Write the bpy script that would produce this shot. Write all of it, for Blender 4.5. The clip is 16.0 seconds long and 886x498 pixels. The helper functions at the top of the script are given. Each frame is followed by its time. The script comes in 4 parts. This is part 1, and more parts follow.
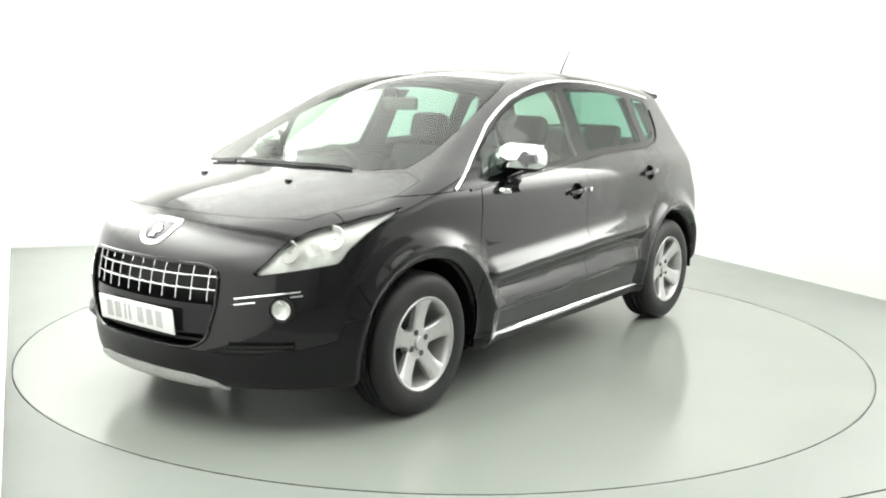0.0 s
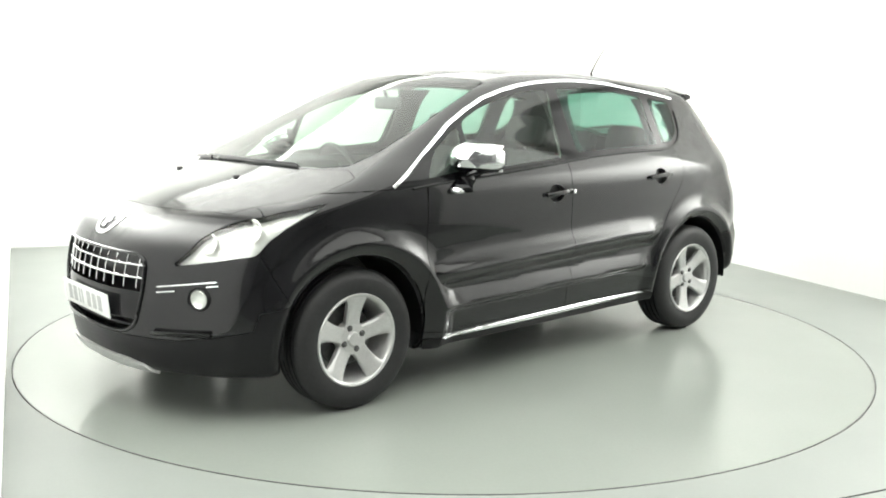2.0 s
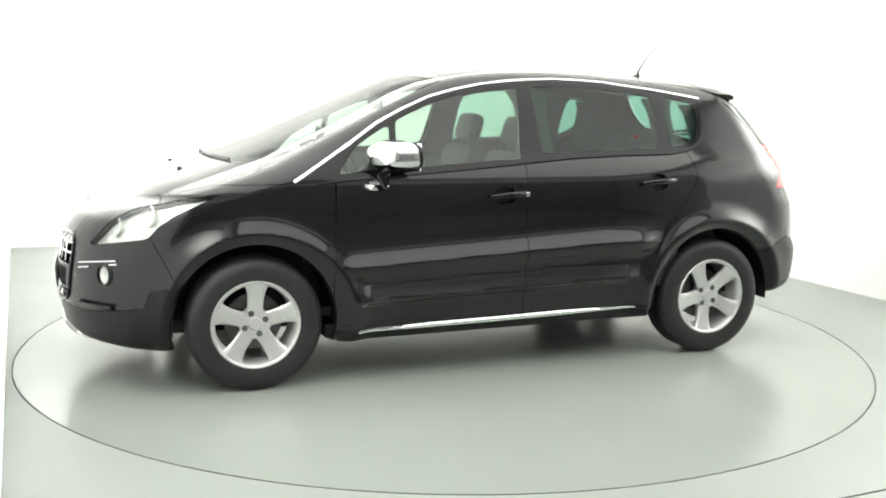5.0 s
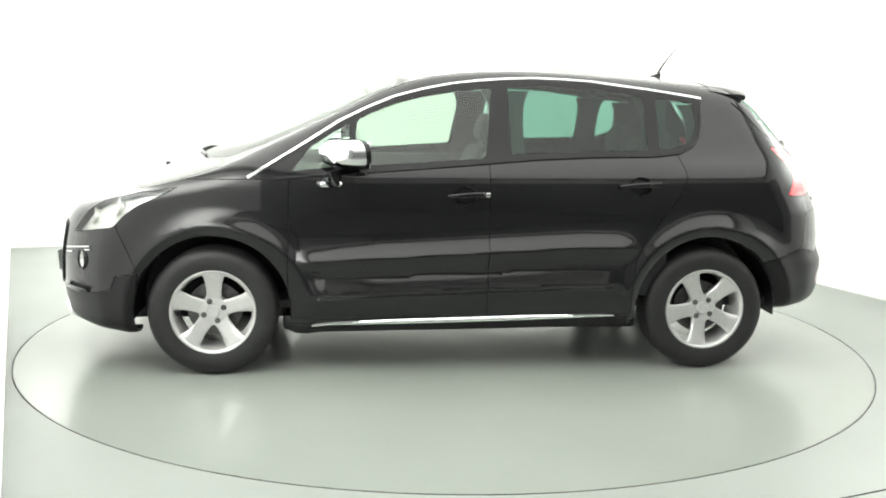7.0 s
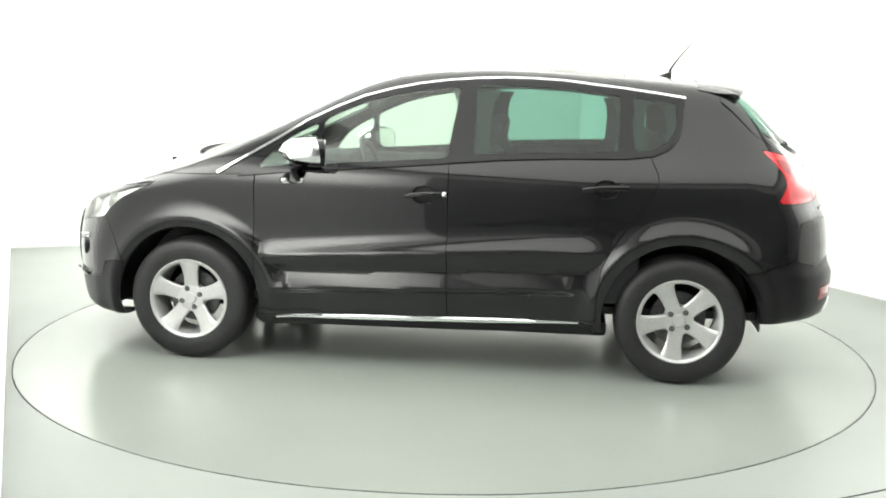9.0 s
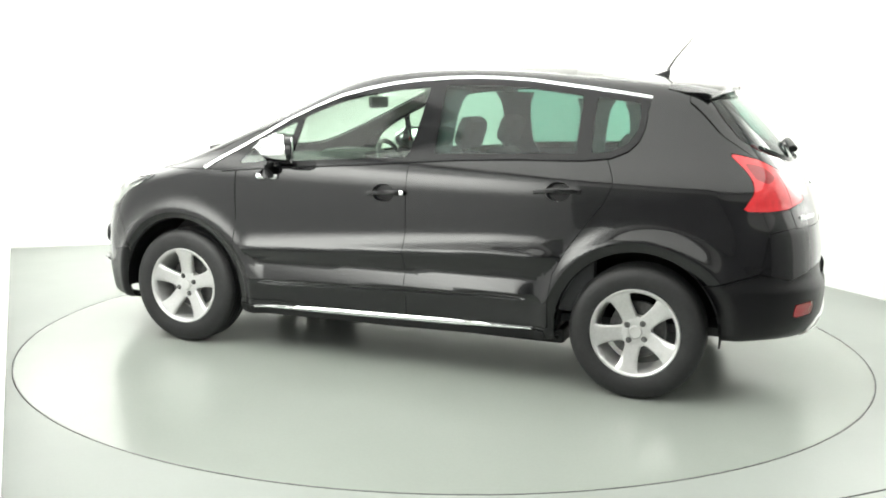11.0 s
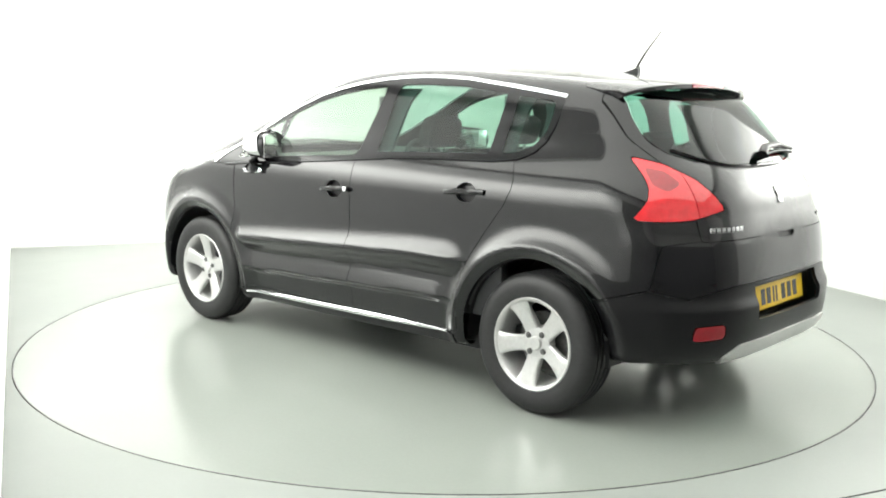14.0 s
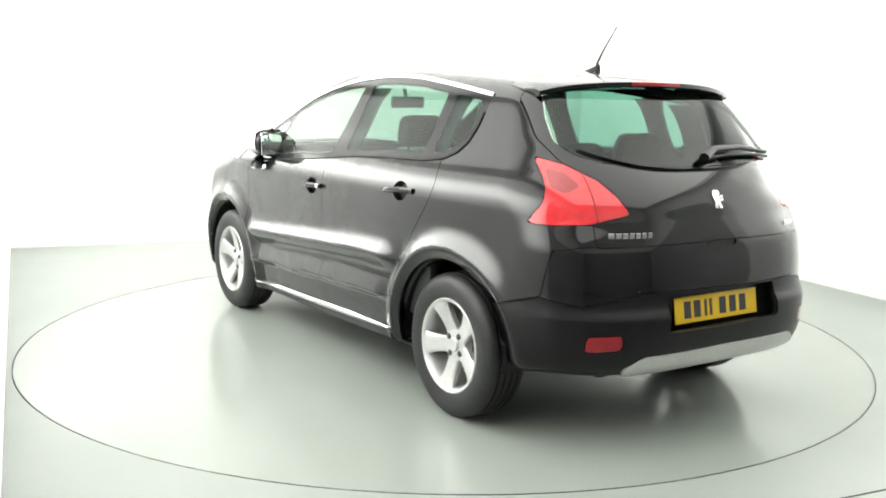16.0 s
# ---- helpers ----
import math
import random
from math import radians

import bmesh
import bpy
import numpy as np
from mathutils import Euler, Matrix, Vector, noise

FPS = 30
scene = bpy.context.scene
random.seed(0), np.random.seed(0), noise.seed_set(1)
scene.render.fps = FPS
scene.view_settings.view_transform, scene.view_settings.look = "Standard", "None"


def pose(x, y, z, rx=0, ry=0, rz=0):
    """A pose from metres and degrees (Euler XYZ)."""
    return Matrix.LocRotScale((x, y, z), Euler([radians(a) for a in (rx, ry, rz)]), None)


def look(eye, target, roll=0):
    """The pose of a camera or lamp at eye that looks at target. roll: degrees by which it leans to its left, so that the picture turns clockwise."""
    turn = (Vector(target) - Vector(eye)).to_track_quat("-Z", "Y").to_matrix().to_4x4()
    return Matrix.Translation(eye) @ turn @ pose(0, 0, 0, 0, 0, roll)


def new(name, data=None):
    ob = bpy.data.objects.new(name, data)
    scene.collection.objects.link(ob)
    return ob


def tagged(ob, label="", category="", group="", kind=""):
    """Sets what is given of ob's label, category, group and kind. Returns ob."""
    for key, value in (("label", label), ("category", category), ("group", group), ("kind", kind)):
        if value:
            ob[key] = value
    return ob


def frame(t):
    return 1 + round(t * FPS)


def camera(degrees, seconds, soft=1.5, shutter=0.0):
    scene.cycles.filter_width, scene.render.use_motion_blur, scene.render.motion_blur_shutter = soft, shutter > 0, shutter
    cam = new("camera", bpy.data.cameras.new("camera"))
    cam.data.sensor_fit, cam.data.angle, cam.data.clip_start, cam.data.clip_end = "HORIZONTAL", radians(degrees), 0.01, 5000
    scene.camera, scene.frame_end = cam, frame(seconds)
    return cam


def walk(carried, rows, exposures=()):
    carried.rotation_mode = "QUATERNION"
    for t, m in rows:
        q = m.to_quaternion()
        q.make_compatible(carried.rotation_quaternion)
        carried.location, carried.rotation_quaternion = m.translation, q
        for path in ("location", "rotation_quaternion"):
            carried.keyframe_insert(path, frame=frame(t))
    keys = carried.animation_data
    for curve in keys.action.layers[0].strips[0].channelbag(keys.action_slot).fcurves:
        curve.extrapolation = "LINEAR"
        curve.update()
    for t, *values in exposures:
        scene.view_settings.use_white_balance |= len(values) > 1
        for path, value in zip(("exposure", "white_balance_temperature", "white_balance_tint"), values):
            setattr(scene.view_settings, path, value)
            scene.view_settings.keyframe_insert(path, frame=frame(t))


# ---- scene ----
cam = camera(49.74, 16.0, soft=1.9)
EYE = (0.0, -5.781, 1.453)
AIM = (-0.0173, 0.0, 0.521)
walk(cam, [(0, look(EYE, AIM, 1.11)), (16, look(EYE, AIM, 1.11))])

# ---- light ----
ROOM = pose(0, 0, 0, 0, 0, 24.1)           # the hall stands at an angle to the view
U0, U1, V0, V1, HIGH = -2.50, 3.50, -6.6, 4.15, 3.6
scene.view_settings.exposure = 0.11
world = bpy.data.worlds.new("world")
world.use_nodes = True
scene.world = world
world.node_tree.nodes["Background"].inputs[0].default_value = (0.9, 1.0, 0.95, 1)
world.node_tree.nodes["Background"].inputs[1].default_value = 0.02
GLOW, SOFT_GLOW, WALL_GLOW = 9.0, 1.80, 8.2


# ---- materials ----
def material(name, colour, rough=0.5, metal=0.0, coat=0.0, grain=0.0, size=40.0, bump=0.0, stains=0.0, stain_size=3.0, rough_var=0.0, spec=0.5):
    m = bpy.data.materials.new(name)
    m.use_nodes = True
    nt = m.node_tree
    b = nt.nodes["Principled BSDF"]
    b.inputs["Base Color"].default_value = (*colour, 1)
    b.inputs["Roughness"].default_value = rough
    b.inputs["Metallic"].default_value = metal
    b.inputs["Coat Weight"].default_value = coat
    b.inputs["Coat Roughness"].default_value = 0.05
    b.inputs["Specular IOR Level"].default_value = spec
    tex = nt.nodes.new("ShaderNodeTexCoord")
    if grain or stains:
        colour_in = None
        for amount, scale, detail in ((grain, size, 4), (stains, stain_size, 5)):
            if not amount:
                continue
            n = nt.nodes.new("ShaderNodeTexNoise")
            n.inputs["Scale"].default_value, n.inputs["Detail"].default_value = scale, detail
            nt.links.new(tex.outputs["Object"], n.inputs["Vector"])
            r = nt.nodes.new("ShaderNodeMapRange")
            r.inputs[1].default_value, r.inputs[2].default_value = 0.3, 0.7
            r.inputs[3].default_value, r.inputs[4].default_value = 1 - amount, 1 + amount
            nt.links.new(n.outputs[0], r.inputs[0])
            mix = nt.nodes.new("ShaderNodeVectorMath")
            mix.operation = "MULTIPLY"
            mix.inputs[0].default_value = colour
            if colour_in:
                nt.links.new(colour_in, mix.inputs[0])
            nt.links.new(r.outputs[0], mix.inputs[1])
            colour_in = mix.outputs[0]
        nt.links.new(colour_in, b.inputs["Base Color"])
    if rough_var:
        n = nt.nodes.new("ShaderNodeTexNoise")
        n.inputs["Scale"].default_value, n.inputs["Detail"].default_value = stain_size * 1.7, 6
        nt.links.new(tex.outputs["Object"], n.inputs["Vector"])
        r = nt.nodes.new("ShaderNodeMapRange")
        r.inputs[1].default_value, r.inputs[2].default_value = 0.3, 0.7
        r.inputs[3].default_value, r.inputs[4].default_value = max(rough - rough_var, 0.01), rough + rough_var
        nt.links.new(n.outputs[0], r.inputs[0])
        nt.links.new(r.outputs[0], b.inputs["Roughness"])
    if bump:
        n = nt.nodes.new("ShaderNodeTexNoise")
        n.inputs["Scale"].default_value, n.inputs["Detail"].default_value = size, 3
        nt.links.new(tex.outputs["Object"], n.inputs["Vector"])
        k = nt.nodes.new("ShaderNodeBump")
        k.inputs["Strength"].default_value, k.inputs["Distance"].default_value = bump, 0.01
        nt.links.new(n.outputs[0], k.inputs["Height"])
        nt.links.new(k.outputs[0], b.inputs["Normal"])
    return m


def glass(name, tint, gloss=1.0, base=0.05):
    """Thin pane: tinted sight through it and a clear reflection."""
    m = bpy.data.materials.new(name)
    m.use_nodes = True
    nt = m.node_tree
    nt.nodes.remove(nt.nodes["Principled BSDF"])
    t, g, f, p, k, mix = (nt.nodes.new(n) for n in ("ShaderNodeBsdfTransparent", "ShaderNodeBsdfGlossy", "ShaderNodeLayerWeight", "ShaderNodeMath", "ShaderNodeMath", "ShaderNodeMixShader"))
    t.inputs[0].default_value = (*tint, 1)
    g.inputs[0].default_value = (gloss, gloss, gloss, 1)
    g.inputs["Roughness"].default_value = 0.015
    f.inputs[0].default_value = 0.5
    p.operation, p.inputs[1].default_value = "POWER", 4.8
    k.operation, k.inputs[1].default_value, k.inputs[2].default_value = "MULTIPLY_ADD", 0.80, base
    nt.links.new(f.outputs["Facing"], p.inputs[0])
    nt.links.new(p.outputs[0], k.inputs[0])
    nt.links.new(k.outputs[0], mix.inputs[0])
    nt.links.new(t.outputs[0], mix.inputs[1])
    nt.links.new(g.outputs[0], mix.inputs[2])
    nt.links.new(mix.outputs[0], nt.nodes["Material Output"].inputs[0])
    return m


def glowing(name, colour, strength):
    m = material(name, (0.8, 0.8, 0.8), 0.6)
    b = m.node_tree.nodes["Principled BSDF"]
    b.inputs["Emission Color"].default_value = (*colour, 1)
    b.inputs["Emission Strength"].default_value = strength
    return m


WALL = material("white wall paint", (0.88, 0.88, 0.865), 0.6, grain=0.01, size=30, stains=0.02, stain_size=0.6, bump=0.02)
# tones of two added panels, set by how dark the paint's reflections are
DARK_WALL = material("dark added panel", (0.17, 0.172, 0.176), 0.6, grain=0.1, size=8, stains=0.15, stain_size=1.2)
GREY_WALL = material("grey added panel", (0.36, 0.362, 0.36), 0.6, grain=0.1, size=8, stains=0.15, stain_size=1.2)
# dark tone of the added floor strip near the camera
DARK_FLOOR = material("dark added floor", (0.14, 0.14, 0.14), 0.7, grain=0.1, size=40, stains=0.25, stain_size=1.0)
FLOOR = material("pale floor paint", (0.262, 0.282, 0.262), 0.45, grain=0.015, size=60, stains=0.035, stain_size=0.7, rough_var=0.05)
DISC = material("pale gloss floor paint", (0.268, 0.288, 0.266), 0.20, spec=0.40, grain=0.015, size=60, stains=0.035, stain_size=0.8, rough_var=0.04)
GAP = material("dark gap", (0.015, 0.016, 0.016), 0.8, grain=0.2, size=30)
PAINT = material("black metallic car paint", (0.004, 0.004, 0.005), 0.35, coat=1.0, grain=0.25, size=900, stains=0.1, stain_size=5, spec=0.08)
PLASTIC = material("black grained plastic", (0.006, 0.006, 0.0068), 0.32, spec=0.3, grain=0.15, size=200, bump=0.08, stains=0.1, stain_size=6)
TRIM = material("gloss black trim", (0.006, 0.006, 0.007), 0.12, coat=0.1, spec=0.25, grain=0.1, size=200, stains=0.1)
RUBBER = material("tyre rubber", (0.012, 0.012, 0.0128), 0.55, grain=0.2, size=60, bump=0.05, stains=0.2, stain_size=9)
ALLOY = material("silver painted alloy", (0.56, 0.56, 0.555), 0.30, metal=0.5, grain=0.05, size=80, stains=0.05, stain_size=8)
CHROME = material("chrome", (0.82, 0.83, 0.84), 0.08, metal=1.0, grain=0.03, size=40, stains=0.04)
SATIN = material("satin silver plastic", (0.58, 0.58, 0.57), 0.36, metal=0.6, grain=0.06, size=90, stains=0.05)
STEEL = material("dull brake steel", (0.12, 0.12, 0.12), 0.5, metal=0.7, grain=0.3, size=30, stains=0.2)
CLOTH = material("charcoal seat cloth", (0.03, 0.03, 0.033), 0.85, grain=0.3, size=250, bump=0.15, stains=0.15, stain_size=7)
CABIN = material("dark cabin plastic", (0.022, 0.023, 0.025), 0.6, grain=0.15, size=180, bump=0.05, stains=0.1)
PALE_CABIN = material("grey cabin lining", (0.20, 0.205, 0.20), 0.85, grain=0.1, size=160, bump=0.05, stains=0.1)
GLASS_F = glass("green tinted glass", (0.63, 0.75, 0.66))
GLASS_R = glass("dark green privacy glass", (0.34, 0.55, 0.475), 0.7)
GLASS_W = glass("windscreen glass", (0.68, 0.78, 0.71), 0.7)
CLEAR = glass("clear lamp lens", (0.95, 0.96, 0.955), 1.0, 0.04)
RED = material("red lamp plastic", (0.62, 0.018, 0.026), 0.12, coat=0.8, grain=0.08, size=40, stains=0.1, stain_size=14)
RED_DARK = material("dark red lamp plastic", (0.27, 0.006, 0.012), 0.14, coat=0.8, grain=0.1, size=60)
REFLECTOR = material("lamp reflector", (0.66, 0.67, 0.64), 0.20, metal=0.35, bump=0.5, grain=0.12, size=32, stains=0.1, stain_size=12)
PLATE_W = material("white number plate", (0.78, 0.79, 0.77), 0.35, grain=0.03, size=70)
PLATE_Y = material("yellow number plate", (0.80, 0.52, 0.02), 0.35, grain=0.03, size=70)
LETTER = material("plate characters", (0.03, 0.03, 0.035), 0.5, grain=0.1)
LETTER_DIM = material("worn plate characters", (0.45, 0.46, 0.45), 0.5, grain=0.1)
LAMP = glowing("lit strip", (0.985, 1.0, 0.945), GLOW)


def added_wall_glow(name, v0, v1):
    """Added wall glow: soft band at about two metres, fading towards the camera."""
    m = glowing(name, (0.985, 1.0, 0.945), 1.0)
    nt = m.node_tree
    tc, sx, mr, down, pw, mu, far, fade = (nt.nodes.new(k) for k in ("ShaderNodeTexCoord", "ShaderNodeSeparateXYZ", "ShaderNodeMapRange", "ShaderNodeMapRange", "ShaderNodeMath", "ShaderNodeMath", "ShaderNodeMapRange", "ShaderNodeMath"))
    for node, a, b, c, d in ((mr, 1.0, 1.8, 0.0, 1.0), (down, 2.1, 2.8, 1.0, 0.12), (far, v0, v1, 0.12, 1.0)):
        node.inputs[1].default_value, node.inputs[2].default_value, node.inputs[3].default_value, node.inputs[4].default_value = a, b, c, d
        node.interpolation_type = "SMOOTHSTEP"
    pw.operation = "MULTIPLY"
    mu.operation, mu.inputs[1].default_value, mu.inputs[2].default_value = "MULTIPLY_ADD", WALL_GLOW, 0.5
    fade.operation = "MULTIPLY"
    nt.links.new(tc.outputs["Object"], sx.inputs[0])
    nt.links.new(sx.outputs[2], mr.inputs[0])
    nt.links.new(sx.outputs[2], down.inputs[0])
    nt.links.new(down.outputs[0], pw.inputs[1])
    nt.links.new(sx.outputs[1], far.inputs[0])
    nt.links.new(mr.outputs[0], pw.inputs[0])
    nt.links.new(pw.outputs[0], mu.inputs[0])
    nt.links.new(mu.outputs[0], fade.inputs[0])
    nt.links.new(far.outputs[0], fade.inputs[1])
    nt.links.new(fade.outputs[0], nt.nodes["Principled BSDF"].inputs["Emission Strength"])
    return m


# emission put on plain walls, ramped by height and distance
WASH_LEFT = added_wall_glow("added glow on left wall", -3.4, -1.6)
WASH_RIGHT = added_wall_glow("added glow on right wall", -2.9, -0.9)
SOFT = glowing("lit fabric", (0.985, 1.0, 0.94), SOFT_GLOW)


# ---- mesh helpers ----
def obj(name, mesh, mat=None, parent=None, label="", at=None):
    ob = new(name, mesh)
    if mat is not None and not mesh.materials:
        mesh.materials.append(mat)
    if parent is not None:
        ob.parent = parent
    if at is not None:
        ob.location = at
    if label:
        tagged(ob, label)
    return ob


def part(name, bm, mat, parent=None, label="", at=None, smooth=True, angle=35):
    me = bpy.data.meshes.new(name)
    bmesh.ops.recalc_face_normals(bm, faces=bm.faces)
    bm.to_mesh(me)
    bm.free()
    if smooth:
        me.shade_smooth()
        me.set_sharp_from_angle(angle=radians(angle))
    return obj(name, me, mat, parent, label, at)


def box(bm, x0, x1, y0, y1, z0, z1, bevel=0.0, m=None):
    g = bmesh.ops.create_cube(bm, size=1)
    vs = g["verts"]
    bmesh.ops.scale(bm, vec=(x1 - x0, y1 - y0, z1 - z0), verts=vs)
    bmesh.ops.translate(bm, vec=((x0 + x1) / 2, (y0 + y1) / 2, (z0 + z1) / 2), verts=vs)
    if bevel:
        es = list({e for v in vs for e in v.link_edges})
        r = bmesh.ops.bevel(bm, geom=es, offset=bevel, segments=2, affect="EDGES", profile=0.5)
        vs = list({v for f in r["faces"] for v in f.verts} | {v for v in vs if v.is_valid})
    if m is not None:
        bmesh.ops.transform(bm, matrix=m, verts=vs)
    return vs


def lathe(bm, profile, n=48, m=None):
    """A turned form round the y axis from (radius, y) pairs."""
    rings = []
    for r, y in profile:
        rings.append([bm.verts.new((r * math.cos(2 * math.pi * i / n), y, r * math.sin(2 * math.pi * i / n))) for i in range(n)])
    for a, b in zip(rings, rings[1:]):
        for i in range(n):
            bm.faces.new((a[i], a[(i + 1) % n], b[(i + 1) % n], b[i]))
    if m is not None:
        bmesh.ops.transform(bm, matrix=m, verts=[v for r in rings for v in r])


def tube(bm, pts, radius, n=8, taper=1.0, flat=1.0):
    """A bar of round section along points."""
    pts = [Vector(p) for p in pts]
    rings = []
    up = Vector((0, 0, 1))
    for i, p in enumerate(pts):
        d = (pts[min(i + 1, len(pts) - 1)] - pts[max(i - 1, 0)]).normalized()
        s = d.cross(up if abs(d.z) < 0.95 else Vector((1, 0, 0))).normalized()
        t = s.cross(d)
        r = radius * (1 + (taper - 1) * i / max(len(pts) - 1, 1))
        rings.append([bm.verts.new(p + s * (r * math.cos(2 * math.pi * k / n)) + t * (r * flat * math.sin(2 * math.pi * k / n))) for k in range(n)])
    for a, b in zip(rings, rings[1:]):
        for k in range(n):
            bm.faces.new((a[k], a[(k + 1) % n], b[(k + 1) % n], b[k]))
    bm.faces.new(rings[0][::-1])
    bm.faces.new(rings[-1])


def prism(bm, outline, depth, m, bevel=0.0):
    """A plate from a flat outline (x, z), depth along y."""
    f = [bm.verts.new((x, 0, z)) for x, z in outline]
    face = bm.faces.new(f)
    r = bmesh.ops.extrude_face_region(bm, geom=[face])
    nv = [v for v in r["geom"] if isinstance(v, bmesh.types.BMVert)]
    bmesh.ops.translate(bm, vec=(0, depth, 0), verts=nv)
    vs = f + nv
    if bevel:
        es = [e for e in {e for v in nv for e in v.link_edges} if all(v in nv for v in e.verts)]
        rr = bmesh.ops.bevel(bm, geom=es, offset=bevel, segments=2, affect="EDGES", profile=0.5)
        vs = list({v for v in vs if v.is_valid} | {v for fc in rr["faces"] for v in fc.verts})
    bmesh.ops.transform(bm, matrix=m, verts=vs)


# ---- hall ----
def slab(name, u0, u1, v0, v1, z0, z1, mat, label, parent=None):
    bm = bmesh.new()
    box(bm, u0, u1, v0, v1, z0, z1)
    ob = part(name, bm, mat, parent, smooth=False)
    ob.matrix_basis = ROOM
    return tagged(ob, label, kind="structure") if parent is None else tagged(ob, label)


TABLE_R, PANEL_TOP = 2.449, 2.50


def floor_with_round_hole():
    bm = bmesh.new()
    n = 128
    inner = [bm.verts.new(((TABLE_R + 0.0058) * math.cos(2 * math.pi * i / n), (TABLE_R + 0.0058) * math.sin(2 * math.pi * i / n), 0)) for i in range(n)]
    outer = []
    c = [(U0 - 0.3, V0 - 0.3), (U1 + 0.3, V1 + 0.3)]
    for i in range(n):
        d = Vector((math.cos(2 * math.pi * i / n), math.sin(2 * math.pi * i / n)))
        k = min(((c[1][j] if d[j] > 0 else c[0][j]) / d[j]) for j in (0, 1) if abs(d[j]) > 1e-9)
        outer.append(bm.verts.new((d.x * k, d.y * k, 0)))
    low = [bm.verts.new((v.co.x, v.co.y, -0.06)) for v in inner]
    for i in range(n):
        j = (i + 1) % n
        bm.faces.new((inner[i], outer[i], outer[j], inner[j]))
        bm.faces.new((inner[j], low[j], low[i], inner[i]))
    for x in c[0][0], c[1][0]:
        for y in c[0][1], c[1][1]:
            pt = Vector((x, y))
            k = min(range(n), key=lambda i: (Vector(outer[i].co.xy) - pt).length)
            near = sorted(range(n), key=lambda i: (Vector(outer[i].co.xy) - pt).length)[:2]
            cv = bm.verts.new((x, y, 0))
            bm.faces.new((outer[near[0]], outer[near[1]], cv))
    ob = part("floor", bm, FLOOR, smooth=False)
    ob.matrix_basis = ROOM
    tagged(ob, "pale grey-green painted studio floor round a turntable", kind="structure")


def hall():
    floor_with_round_hole()
    slab("floor_pit", -2.7, 2.7, -2.7, 2.7, -0.2, -0.062, GAP, "dark pit floor under the turntable")
    slab("wall_back", U0 - 0.2, U1 + 0.2, V1, V1 + 0.2, -0.1, HIGH, WALL, "plain white painted studio wall behind the turntable")
    slab("wall_right", U1, U1 + 0.2, V0, V1, -0.1, HIGH, WALL, "plain white painted studio side wall")
    slab("wall_left", U0 - 0.2, U0, V0, V1, -0.1, HIGH, WALL, "plain white painted studio wall beside the camera")
    slab("wall_front", U0 - 0.2, U1 + 0.2, V0 - 0.2, V0, -0.1, HIGH, WALL, "plain white studio wall behind the camera")
    # unseen panels added so the paint reflects something dark near the camera
    slab("wall_panel_front", U0 + 0.02, U1 - 0.02, V0 + 0.003, V0 + 0.03, 0.003, PANEL_TOP, DARK_WALL, "unseen dark panel added behind the camera")
    slab("wall_panel_right", U1 - 0.03, U1 - 0.003, V0 + 0.04, -3.6, 0.003, PANEL_TOP, GREY_WALL, "unseen grey panel added along the right wall")
    slab("wall_panel_left", U0 + 0.003, U0 + 0.03, V0 + 0.04, -3.21, 0.003, PANEL_TOP, GREY_WALL, "unseen grey panel added along the left wall")
    # out-of-view strip laid on the floor to darken what the lower doors reflect
    slab("floor_added_strip", U0 + 0.03, U1 - 0.03, V0 + 0.04, -3.15, 0.0, 0.004, DARK_FLOOR, "unseen dark floor strip added for dark reflections")
    slab("floor_seam", U0 + 0.01, U1 - 0.01, -2.814, -2.806, -0.01, 0.0015, GAP, "thin dark seam in the painted floor")
    slab("ceiling", U0 - 0.2, U1 + 0.2, V0 - 0.2, V1 + 0.2, HIGH, HIGH + 0.2, WALL, "plain white studio ceiling")
    # the turning disc
    bm = bmesh.new()
    lathe(bm, [(0.0001, 0), (1.2, 0), (TABLE_R - 0.004, 0), (TABLE_R, -0.004), (TABLE_R, -0.05), (0.0001, -0.05)], 160, Matrix.Rotation(radians(90), 4, "X"))
    t = part("turntable", bm, DISC)
    bm = bmesh.new()
    lathe(bm, [(TABLE_R - 0.0035, 0.001), (TABLE_R + 0.002, 0.0005), (TABLE_R + 0.0025, -0.01), (TABLE_R - 0.0035, -0.02)], 160, Matrix.Rotation(radians(90), 4, "X"))
    part("edge_ring", bm, STEEL, t, "thin dark steel edge of the turntable")
    tagged(t, "large round pale grey-green car turntable flush with floor", "turntable")
    return t


def soft_ceiling():
    """A stretched, lit fabric ceiling in a frame, with brighter strips round its edge."""
    light = new("ceiling_light")
    u0, u1, v0, v1, z = U0 + 0.35, U1 - 0.35, -5.6, 3.7, HIGH - 0.25
    bm = bmesh.new()
    for a, b, c, d in ((u0 - 0.06, u0, v0 - 0.06, v1 + 0.06), (u1, u1 + 0.06, v0 - 0.06, v1 + 0.06), (u0, u1, v0 - 0.06, v0), (u0, u1, v1, v1 + 0.06)):
        box(bm, a, b, c, d, z - 0.02, HIGH)
    part("frame", bm, SATIN, light, "slim silver frame", smooth=False)
    bm = bmesh.new()
    box(bm, u0, u1, v0, v1, z, z + 0.01)
    part("diffuser", bm, SOFT, light, "evenly lit white fabric")
    for a, b, c, d in ((u0 + 0.4, u1 - 0.4, v1 - 0.42, v1 - 0.20),):
        bm = bmesh.new()
        box(bm, a, b, c, d, z - 0.05, z - 0.004, 0.01)
        part("light_strip", bm, LAMP, light, "bright long light strip")
    light.matrix_basis = ROOM
    tagged(light, "large lit white fabric ceiling with a bright strip, switched on", "ceiling light")


